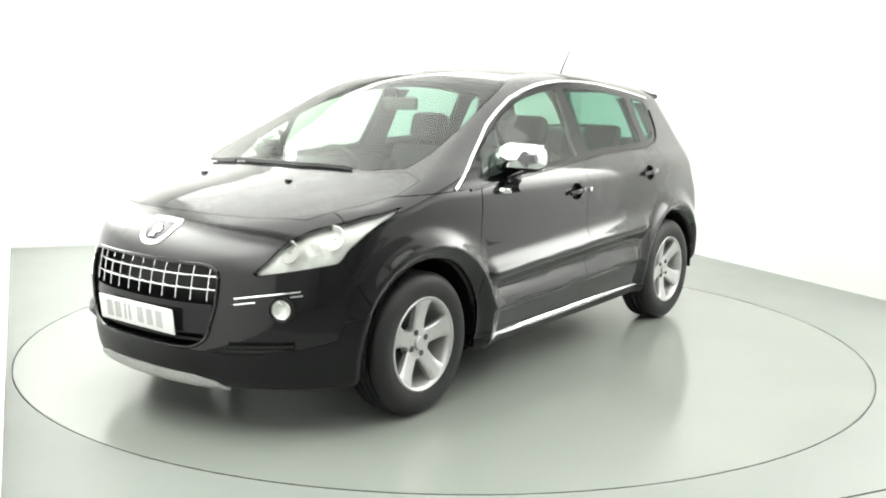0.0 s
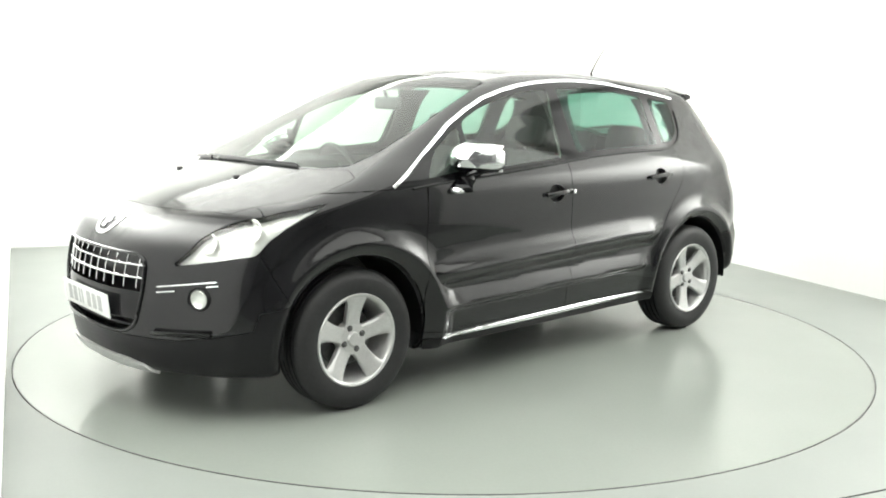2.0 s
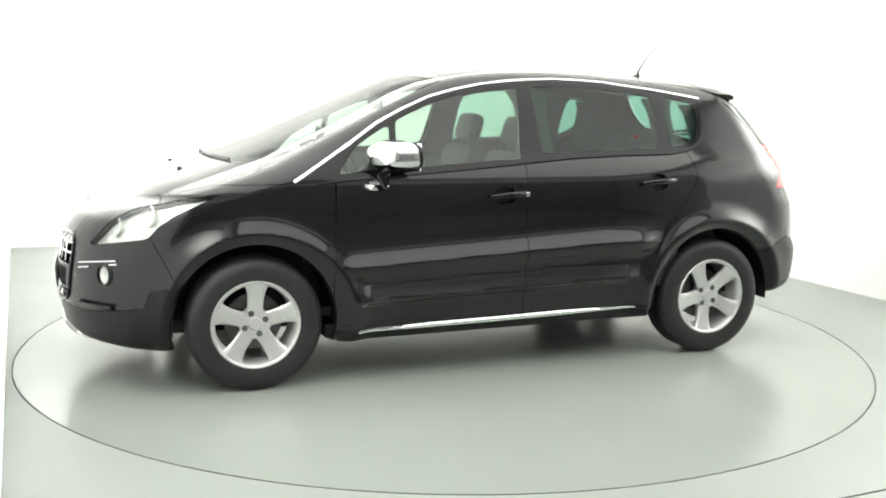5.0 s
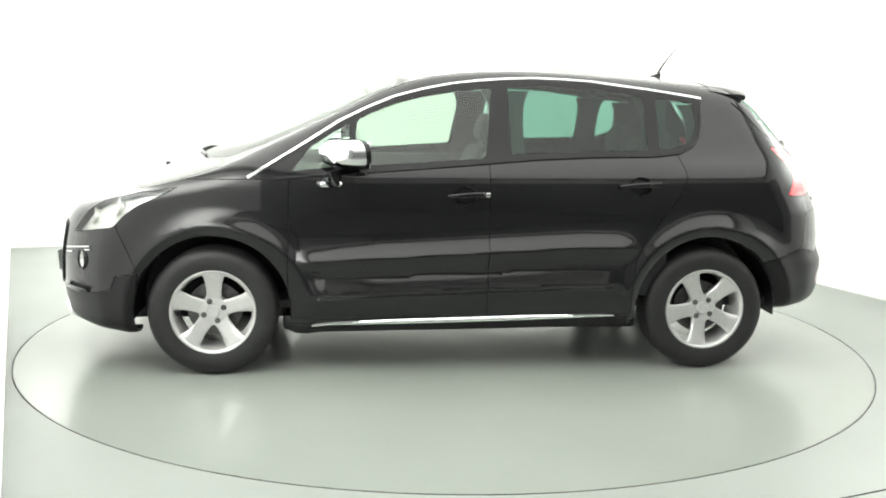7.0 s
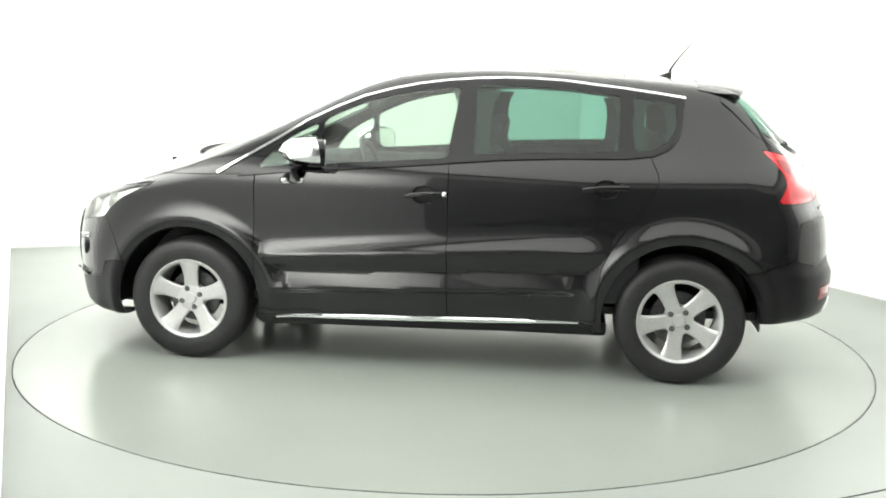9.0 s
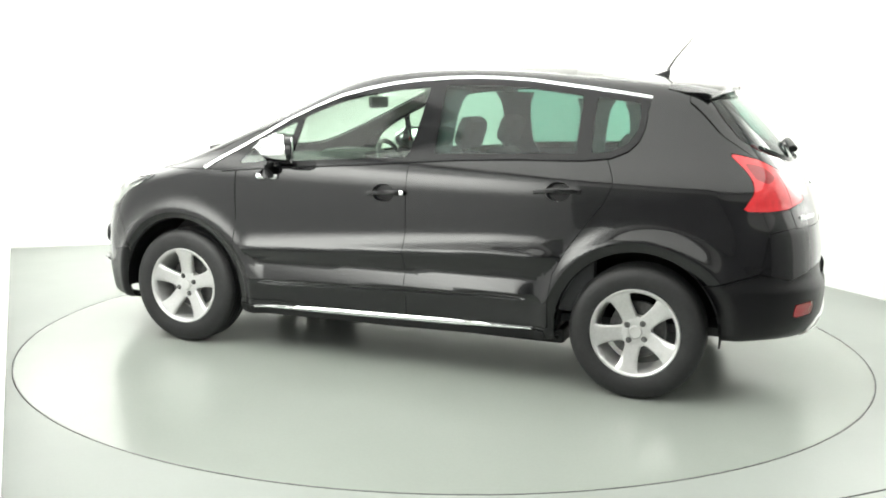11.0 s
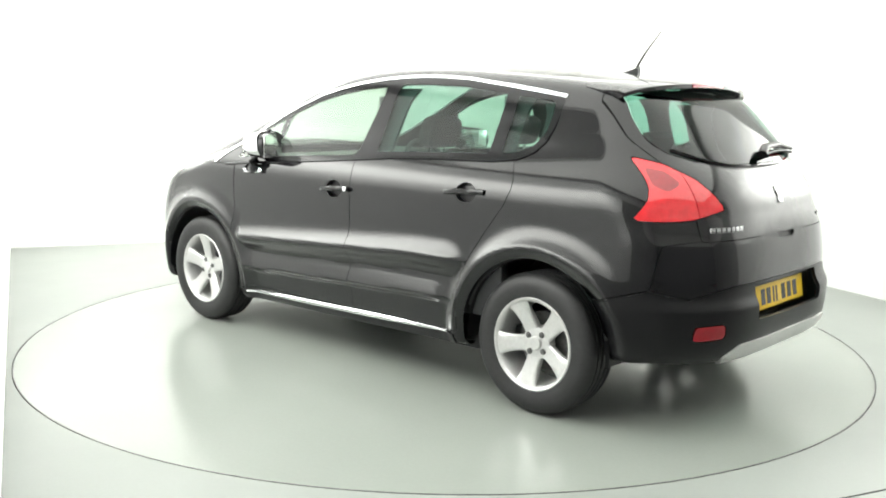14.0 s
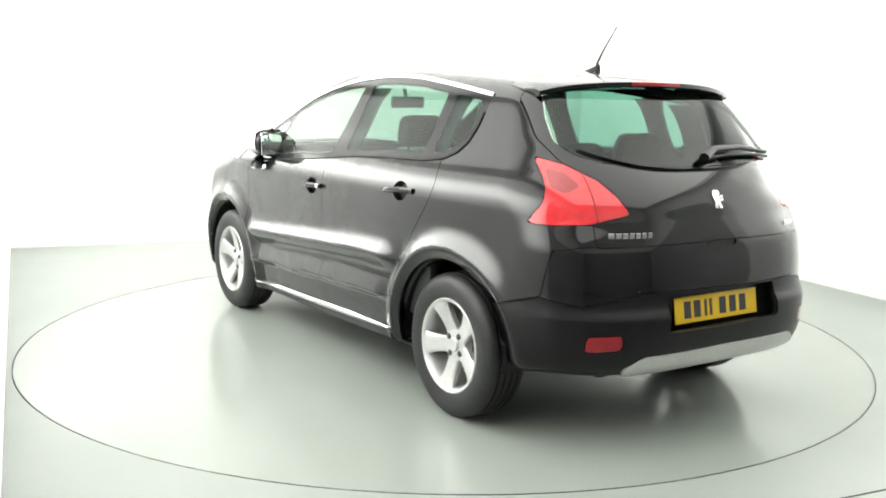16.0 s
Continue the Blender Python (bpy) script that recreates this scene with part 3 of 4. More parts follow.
def skin(name, sheet, mat, label="", depth=0.014, lift=0.0):
    return obj(name, sheet_mesh(name, sheet, depth, lift), mat, car, label, OFF)


def pair(name, sheet, mat, label="", depth=0.014):
    return [skin(name, cut(sheet, f)[0], mat, label, depth) for f in (left, lambda v: -left(v))]


skin("body", shell, PAINT)
skin("roof_panel", roof, TRIM, "dark gloss panoramic roof panel")
skin("bonnet", hood, PAINT)
skin("front_bumper", bumper_f, PAINT)
skin("lower_front_bumper", lower_f, PLASTIC, "black grained plastic lower bumper")
skin("rear_bumper", bumper_r, PAINT)
skin("lower_rear_bumper", lower_r, PLASTIC, "black grained plastic lower bumper")
skin("tailgate", gate, PAINT)
skin("windscreen", windscreen, GLASS_W, "large raked tinted windscreen", 0.004)
skin("rear_window", rear_screen, GLASS_R, "dark tinted rear window", 0.004)
pair("front_wing", fender, PAINT)
doors_f = pair("front_door", door_f, PAINT)
doors_r = pair("rear_door", door_r, PAINT)
# side glass inside its black frame
PANES = {"quarter_light": ([(0.40, 1.06), (0.675, 1.092), (0.700, 1.302), (0.62, 1.262), (0.5, 1.185)], GLASS_F),
         "front_window": ([(0.712, 1.085), (1.395, 1.132), (1.446, 1.495), (1.26, 1.478), (1.08, 1.445), (0.93, 1.405), (0.80, 1.352), (0.735, 1.320)], GLASS_F),
         "rear_side_window": ([(1.535, 1.155), (2.272, 1.185), (2.272, 1.465), (2.0, 1.497), (1.75, 1.508), (1.53, 1.503)], GLASS_R),
         "rear_quarter_light": ([(2.345, 1.188), (2.43, 1.196), (2.51, 1.232), (2.552, 1.29), (2.56, 1.38), (2.55, 1.435), (2.34, 1.458)], GLASS_R)}
for pane, (pts, mat) in PANES.items():
    piece, dlo = cut(dlo, inside_of(pts, "side", wide, 1))
    pair(pane, piece, mat, "tinted side glass", 0.004)
pair("window_surround", dlo, TRIM, "gloss black window frame")
pair("headlamp_lens", lamps, CLEAR, "clear polished headlamp lens", 0.02)
tail_lamps = pair("tail_lamp", tails, RED, "red wraparound tail lamp", 0.03)
pair("gate_lamp", tail_in, RED, "red inner tail lamp on the tailgate", 0.03)
pair("lamp_chamber", tail_dark, RED_DARK, "darker red lamp chamber", 0.03)
skin("body_frame", frame_sheet, GAP, "dark inner frame behind the panel gaps", 0.002, -0.017)
skin("badge_surround", shield, CHROME, "chrome shield-shaped badge frame", 0.02, 0.004)
skin("badge_field", shield_in, TRIM, "black badge field", 0.02, 0.003)
skin("front_skid_plate", skid_f, SATIN, "silver skid plate under the bumper", 0.03, 0.012)
skin("rear_skid_plate", skid_r, SATIN, "silver skid plate under the bumper", 0.03, 0.010)
skin("tailgate_catch", catch, PLASTIC, "black tailgate release", 0.02, -0.012)
pair("rear_reflector", reflector, RED_DARK, "red rear fog reflector", 0.02)
for cup, doors in zip(cups, (doors_f, doors_r)):
    for f, door in ((left, doors[0]), (lambda v: -left(v), doors[1])):
        me = sheet_mesh("handle_cup", cut(cup, f)[0], -0.028, -0.028)
        c = obj("handle_cup", me, PLASTIC, door, "dark recess behind the handle")


# ---- wheels ----
RW = 0.332


def wheel(x, side, spin, bolts):
    hub = new("wheel")
    hub.parent = car
    hub.location = OFF + Vector((x, 0.765 * side, RW))
    if side > 0:
        hub.rotation_euler = (0, 0, math.pi)
    bm = bmesh.new()
    prof = [(0.208, 0.085), (0.212, -0.090), (0.222, -0.101), (0.245, -0.108), (0.275, -0.110), (0.300, -0.105), (0.318, -0.092), (0.327, -0.078)]
    for y in (-0.052, -0.018, 0.018, 0.052):
        prof += [(RW - 0.001, y - 0.012), (RW - 0.001, y - 0.005), (RW - 0.009, y - 0.004), (RW - 0.009, y + 0.004), (RW - 0.001, y + 0.005), (RW - 0.001, y + 0.012)]
    prof += [(0.327, 0.078), (0.318, 0.092), (0.300, 0.105), (0.275, 0.110), (0.245, 0.108), (0.222, 0.101), (0.208, 0.085)]
    lathe(bm, prof, 72)
    part("tyre", bm, RUBBER, hub, "black road tyre", angle=30)
    bm = bmesh.new()
    lathe(bm, [(0.216, -0.092), (0.2195, -0.098), (0.2155, -0.103), (0.207, -0.101), (0.199, -0.092), (0.193, -0.060), (0.188, 0.02), (0.192, 0.085), (0.204, 0.09)], 64)
    for k in range(5):
        spoke(bm, k, spin)
    lathe(bm, [(0.0001, -0.076), (0.028, -0.076), (0.032, -0.071), (0.034, -0.064), (0.060, -0.066), (0.075, -0.062), (0.079, -0.05), (0.079, -0.02), (0.0001, -0.02)], 40)
    part("rim", bm, ALLOY, hub, "five-spoke silver alloy rim", angle=40)
    for k in range(4):
        a = radians(bolts + 90 * k)
        bm = bmesh.new()
        c = pose(0.054 * math.cos(a), 0, 0.054 * math.sin(a))
        lathe(bm, [(0.0001, -0.074), (0.007, -0.074), (0.0095, -0.071), (0.0095, -0.060)], 10, c)
        lathe(bm, [(0.0095, -0.0665), (0.014, -0.068), (0.0155, -0.064), (0.0155, -0.058)], 16, c)
        part("wheel_bolt", bm, STEEL, hub, "dark steel wheel bolt")
    bm = bmesh.new()
    lathe(bm, [(0.0001, 0.0), (0.14, 0.0), (0.142, 0.004), (0.142, 0.022), (0.0001, 0.022)], 40)
    lathe(bm, [(0.0001, 0.0), (0.07, -0.002), (0.075, -0.03), (0.0001, -0.03)], 30)
    part("brake_disc", bm, STEEL, hub)
    return hub


def spoke(bm, k, spin):
    a = radians(spin + 72 * k)
    rows = []
    for r, w, y, t in ((0.055, 0.041, -0.063, 0.03), (0.085, 0.038, -0.066, 0.035), (0.120, 0.039, -0.074, 0.035), (0.155, 0.044, -0.083, 0.032), (0.180, 0.051, -0.090, 0.028), (0.194, 0.062, -0.094, 0.022), (0.204, 0.080, -0.096, 0.018)):
        rows.append([(r, -w, y + 0.007), (r, -w * 0.82, y), (r, -w * 0.35, y - 0.0005), (r, 0, y + 0.001), (r, w * 0.35, y - 0.0005), (r, w * 0.82, y), (r, w, y + 0.007), (r, w * 0.92, y + t), (r, -w * 0.92, y + t)])
    ca, sa = math.cos(a), math.sin(a)
    vs = [[bm.verts.new((r * ca - s * sa, y, r * sa + s * ca)) for r, s, y in row] for row in rows]
    n = len(rows[0])
    for p, q in zip(vs, vs[1:]):
        for i in range(n):
            bm.faces.new((p[i], p[(i + 1) % n], q[(i + 1) % n], q[i]))
    bm.faces.new(vs[0][::-1])
    bm.faces.new(vs[-1])


wheels = [wheel(x, s, spin, bolts) for x, spin, bolts in ((0.0, 88.5, 21), (AXLE_R, 44.5, 53)) for s in (-1, 1)]


# ---- trims on the skin ----
def meet(p, q, out):
    """Where the way from p (inside) to q leaves the body, out metres proud of it."""
    p, q = np.array(p, float), np.array(q, float)
    for _ in range(3):
        w = p + (q - p) * np.linspace(0, 1, 41)[:, None]
        k = max(int(np.argmax(body(w) >= 0)), 1)
        p, q = w[k - 1], w[k]
    g = (body(p + np.eye(3) * 4e-4) - body(p - np.eye(3) * 4e-4))
    return Vector(p + g / np.linalg.norm(g) * out)


def on_side(x, z, out=0.0, side=-1):
    return meet((x, 0.3 * side, z), (x, 1.1 * side, z), out)


def on_front(y, z, out=0.0, rear=False):
    return meet((1.2, y, z), (4.0 if rear else -1.6, y, z), out)


def on_top(x, y, out=0.0):
    return meet((x, y, 0.5), (x, y, 2.0), out)


def ribbon(bm, pts, across, thick):
    """A moulding along points: a flat bar as wide as `across` (a function of the point's number giving a vector)."""
    rows = []
    for i, p in enumerate(pts):
        a, n = across(i)
        rows.append([bm.verts.new(p + a * s + n * t) for s, t in ((-1, -thick), (-1, 0.3 * thick), (-0.55, thick), (0.55, thick), (1, 0.3 * thick), (1, -thick))])
    for r, q in zip(rows, rows[1:]):
        for k in range(6):
            bm.faces.new((r[k], r[(k + 1) % 6], q[(k + 1) % 6], q[k]))
    bm.faces.new(rows[0][::-1])
    bm.faces.new(rows[-1])


def moulding(name, line, half, thick, mat, label, side, taper=False, parent=None):
    pts2 = []
    for (x0, z0), (x1, z1) in zip(line, line[1:]):
        n = max(2, int(math.hypot(x1 - x0, z1 - z0) / 0.04))
        pts2 += [(x0 + (x1 - x0) * i / n, z0 + (z1 - z0) * i / n) for i in range(n)]
    pts2.append(line[-1])
    pts = [on_side(x, z, 0.003, side) for x, z in pts2]
    nrm = []
    for x, z in pts2:
        p = on_side(x, z, 0, -1)
        n = slope(np.array([[p.x, -p.y, p.z]]))[1][0]
        nrm.append(Vector((n[0], n[1] * (1 if side > 0 else -1), n[2])))

    def across(i):
        d = (pts[min(i + 1, len(pts) - 1)] - pts[max(i - 1, 0)]).normalized()
        k = half * (min(1, 0.35 + 2.5 * min(i, len(pts) - 1 - i) / len(pts)) if taper else 1)
        return d.cross(nrm[i]).normalized() * k, nrm[i]
    bm = bmesh.new()
    ribbon(bm, pts, across, thick)
    part(name, bm, mat, parent or car, label, OFF)


for side in (-1, 1):
    moulding("window_trim", [(x, z + 0.008) for x, z in CHROME_LINE], 0.0085, 0.004, CHROME, "bright chrome strip over the side windows", side)
    moulding("waist_trim", [(x, z - 0.006) for x, z in BELT_LINE[::-1]], 0.007, 0.004, TRIM, "gloss black waist moulding", side)
    moulding("sill_trim", [(0.50, 0.268), (0.8, 0.275), (1.3, 0.286), (1.8, 0.299), (2.105, 0.307)], 0.015, 0.009, CHROME, "chrome strip along the sill", side, True)
    moulding("sill", [(0.40, 0.245), (1.2, 0.258), (2.17, 0.278)], 0.028, 0.003, PLASTIC, "black plastic sill", side)

# door handles
for doors, (x0, z0), (x1, z1) in ((doors_f, (1.195, 0.938), (1.405, 0.950)), (doors_r, (2.095, 0.992), (2.325, 1.006))):
    for side, door in ((-1, doors[0]), (1, doors[1])):
        n = 14
        pts = [on_side(x0 + (x1 - x0) * i / n, z0 + (z1 - z0) * i / n + 0.004 * math.sin(math.pi * i / n), 0.006 + 0.022 * math.sin(math.pi * min(1, 0.08 + i / n)) ** 0.6, side) for i in range(n + 1)]
        bm = bmesh.new()
        ribbon(bm, pts, lambda i: (Vector((0, 0, 1)) * (0.011 + 0.003 * i / n), Vector((0, side, 0))), 0.006)
        part("handle", bm, PAINT, door, "black door handle")
        if doors is doors_f:
            bm = bmesh.new()
            c = on_side(x1 - 0.006, z1, 0.022, side)
            box(bm, c.x - 0.011, c.x + 0.013, c.y - 0.008, c.y + 0.008, c.z - 0.012, c.z + 0.012, 0.004)
            part("lock_cap", bm, CHROME, door, "small bright lock cap")


# door mirrors
def mirror(side):
    def shape(bm, x0, x1, y0, y1, z0, z1, grow, fwd):
        """A rounded housing, blunt behind and domed in front."""
        nx, na = 7, 28
        rings = []
        for i in range(nx + 1):
            u = i / nx
            k = (1 - (1 - u) ** 2.2) ** 0.5 if fwd else 1.0
            x = x0 + (x1 - x0) * u
            ring = []
            for j in range(na):
                t = 2 * math.pi * j / na
                c, s = math.cos(t), math.sin(t)
                e = 2 / 2.8
                yy = abs(c) ** e * (1 if c > 0 else -1)
                zz = abs(s) ** e * (1 if s > 0 else -1)
                lean = 0.02 * (1 - u) * (1 if yy < 0 else 0.2)
                ring.append(bm.verts.new((x + 0.035 * (yy * 0.5 + 0.5) * (1 - u), (y0 + y1) / 2 + side * (y1 - y0) / 2 * yy * k * grow - side * lean, (z0 + z1) / 2 + (z1 - z0) / 2 * zz * k * grow * (1 - 0.12 * (yy > 0)))))
            rings.append(ring)
        for a, b in zip(rings, rings[1:]):
            for j in range(na):
                bm.faces.new((a[j], a[(j + 1) % na], b[(j + 1) % na], b[j]))
        bm.faces.new(rings[0])
        bm.faces.new(rings[-1])
    my = 0.925 * side
    m = new("door_mirror")
    m.parent = car
    hinge = Vector((0.64, 0.90 * side, 1.10))
    m.matrix_basis = Matrix.Translation(OFF + hinge) @ Matrix.Rotation(radians(-25 * side), 4, "Z") @ Matrix.Scale(1.2, 4) @ Matrix.Translation(-hinge)
    tagged(m, "chrome-capped door mirror")
    bm = bmesh.new()
    shape(bm, 0.545, 0.715, my - 0.108, my + 0.108, 1.072, 1.215, 1.0, True)
    bmesh.ops.bisect_plane(bm, geom=bm.verts[:] + bm.edges[:] + bm.faces[:], plane_co=(0.62, 0, 1.105), plane_no=(0.12, 0, 1), clear_inner=True)
    bmesh.ops.bisect_plane(bm, geom=bm.verts[:] + bm.edges[:] + bm.faces[:], plane_co=(0.700, 0, 1.14), plane_no=(1, 0, 0.15), clear_outer=True)
    part("mirror_cap", bm, CHROME, m, "bright chrome mirror cap")
    bm = bmesh.new()
    shape(bm, 0.553, 0.725, my - 0.104, my + 0.104, 1.070, 1.209, 1.0, True)
    part("mirror_housing", bm, TRIM, m, "black mirror housing")
    bm = bmesh.new()
    box(bm, 0.7255, 0.729, my - 0.088, my + 0.088, 1.085, 1.195, 0.0015)
    part("mirror_glass", bm, MIRROR, m, "mirror glass")
    bm = bmesh.new()
    foot = on_side(0.60, 1.03, -0.02, side)
    tube(bm, [foot, Vector((0.61, foot.y + side * 0.05, 1.03)), Vector((0.62, my - side * 0.02, 1.06)), Vector((0.63, my, 1.10))], 0.034, 12, 1.0, 0.8)
    part("mirror_arm", bm, TRIM, m, "black mirror arm")
    bm = bmesh.new()
    box(bm, 0.555, 0.655, foot.y + side * 0.02 - 0.02, foot.y + side * 0.02 + 0.035, 1.002, 1.030, 0.012)
    part("puddle_lamp", bm, CHROME, m, "small bright lamp under the mirror")


MIRROR = material("mirror", (0.85, 0.85, 0.85), 0.02, metal=1.0, grain=0.02)
mirror(-1)
mirror(1)

# ---- front end ----
bm = bmesh.new()
box(bm, -0.762, -0.70, -0.425, 0.425, 0.375, 0.742, 0.02)
part("grille_backing", bm, PLASTIC, car, "dark mesh behind the grille", OFF)
bm = bmesh.new()
N = 40
ring = outline([(-0.432, 0.66), (-0.425, 0.722), (-0.375, 0.744), (0.375, 0.744), (0.425, 0.722), (0.432, 0.66), (0.430, 0.586), (0.388, 0.44), (0.340, 0.405), (0.28, 0.392), (-0.28, 0.392), (-0.340, 0.405),
                (-0.388, 0.44), (-0.430, 0.586)], 1, 0.03)
dense = []
for p, q in zip(ring, np.roll(ring, -1, 0)):
    k = max(1, int(np.hypot(*(q - p)) / 0.03))
    dense += [p + (q - p) * i / k for i in range(k)]
tube(bm, [on_front(y, z, 0.004) for y, z in dense] + [on_front(*dense[0], 0.004)], 0.008, 8)
part("grille_surround", bm, PAINT, car, "gloss black grille surround", OFF)
for z in (0.700, 0.645):
    bm = bmesh.new()
    tube(bm, [on_front(y, z, -0.008) for y in np.linspace(-0.425, 0.425, 25)], 0.0052, 8)
    part("grille_bar", bm, CHROME, car, "bright horizontal grille bar", OFF)
for i in range(11):
    y = -0.385 + 0.077 * i
    bm = bmesh.new()
    tube(bm, [on_front(y, z, -0.012) for z in np.linspace(0.597, 0.738, 8)], 0.0044, 8)
    part("grille_bar", bm, CHROME, car, "bright upright grille bar", OFF)
for z in (0.425, 0.455, 0.485):
    bm = bmesh.new()
    tube(bm, [on_front(y, z, -0.02) for y in np.linspace(-0.37, 0.37, 21)], 0.008, 8)
    part("intake_slat", bm, PLASTIC, car, "black lower intake slat", OFF)
bm = bmesh.new()
w = [on_front(y, 0.52, -0.010) for y in np.linspace(-0.41, 0.41, 21)]
ribbon(bm, w, lambda i: (Vector((0, 0, 0.062)), Vector((-1, 0, 0.1)).normalized()), 0.006)
part("plate_panel", bm, TRIM, car, "gloss black panel behind the number plate", OFF)


def number_plate(x, z, facing, mat, ink, label):
    """A flat plate with bars for its characters; facing -1 to the front, 1 to the rear."""
    p = new("number_plate")
    p.parent = car
    p.location = OFF + Vector((x, 0, z))
    p.rotation_euler = (0, radians(6 if facing < 0 else -9), 0 if facing > 0 else math.pi)
    bm = bmesh.new()
    box(bm, 0.0, 0.006, -0.26, 0.26, -0.0555, 0.0555, 0.002)
    part("plate", bm, mat, p, label)
    for y in (-0.185, -0.125, -0.072, -0.04, 0.035, 0.10, 0.165):
        wd = 0.008 if y in (-0.072, -0.04) else 0.021
        bm = bmesh.new()
        box(bm, 0.006, 0.0072, y - wd, y + wd, -0.036, 0.036)
        part("plate_bar", bm, ink, p, "plain upright bar", smooth=False)
    tagged(p, label)


number_plate(-0.912, 0.500, -1, PLATE_W, LETTER_DIM, "white front number plate")
number_plate(3.392, 0.578, 1, PLATE_Y, LETTER, "yellow rear number plate")
bm = bmesh.new()
box(bm, 3.30, 3.385, -0.37, 0.37, 0.49, 0.675, 0.01)
part("plate_recess", bm, PLASTIC, car, "black plastic recess round the number plate", OFF)

# plain shape in place of the badge
def mark(name, c, nrm, up, s, mat, label):
    bm = bmesh.new()
    q = Matrix((nrm.cross(up).normalized(), nrm, up)).transposed().to_4x4()
    q.translation = c
    for o in ([(-0.2, -0.45), (-0.02, -0.5), (0.0, -0.3), (0.14, -0.5), (0.32, -0.42), (0.2, -0.1), (0.3, 0.2), (0.18, 0.48), (-0.12, 0.5), (-0.22, 0.3), (-0.02, 0.15), (-0.1, -0.15)],):
        prism(bm, [(x * s, z * s) for x, z in o], 0.005, q, 0.0015)
    for z0 in (0.12, -0.05):
        prism(bm, [(-0.08 * s, z0 * s), (-0.42 * s, (z0 + 0.10) * s), (-0.44 * s, z0 * s), (-0.08 * s, (z0 - 0.10) * s)], 0.004, q)
    part(name, bm, mat, car, label, OFF)


c = on_front(0, 0.846, 0.004)
n = Vector(slope(np.array([[*on_front(0, 0.846)]]))[1][0])
mark("badge_mark", c, n, (Vector((0, 0, 1)) - n * n.z).normalized(), 0.075, CHROME, "bright plain badge mark")
c = on_front(0.012, 1.032, 0.001, True)
n = Vector(slope(np.array([[*on_front(0.012, 1.032, 0, True)]]))[1][0])
mark("badge_mark", c, n, (Vector((0, 0, 1)) - n * n.z).normalized(), 0.085, CHROME, "bright plain badge mark on the tailgate")


def badge_bar(y0, y1, z, h, k):
    for i in range(k):
        a, b = y0 + (y1 - y0) * (i + 0.1) / k, y0 + (y1 - y0) * (i + 0.85) / k
        bm = bmesh.new()
        pts = [on_front(a + (b - a) * j / 2, z, 0.002, True) for j in range(3)]
        ribbon(bm, pts, lambda i: (Vector((0, 0, h / 2)), Vector((1, 0, 0))), 0.0025)
        part("badge_bar", bm, CHROME, car, "small bright badge bar", OFF)


badge_bar(-0.585, -0.392, 0.906, 0.024, 7)
badge_bar(0.46, 0.56, 0.906, 0.022, 3)

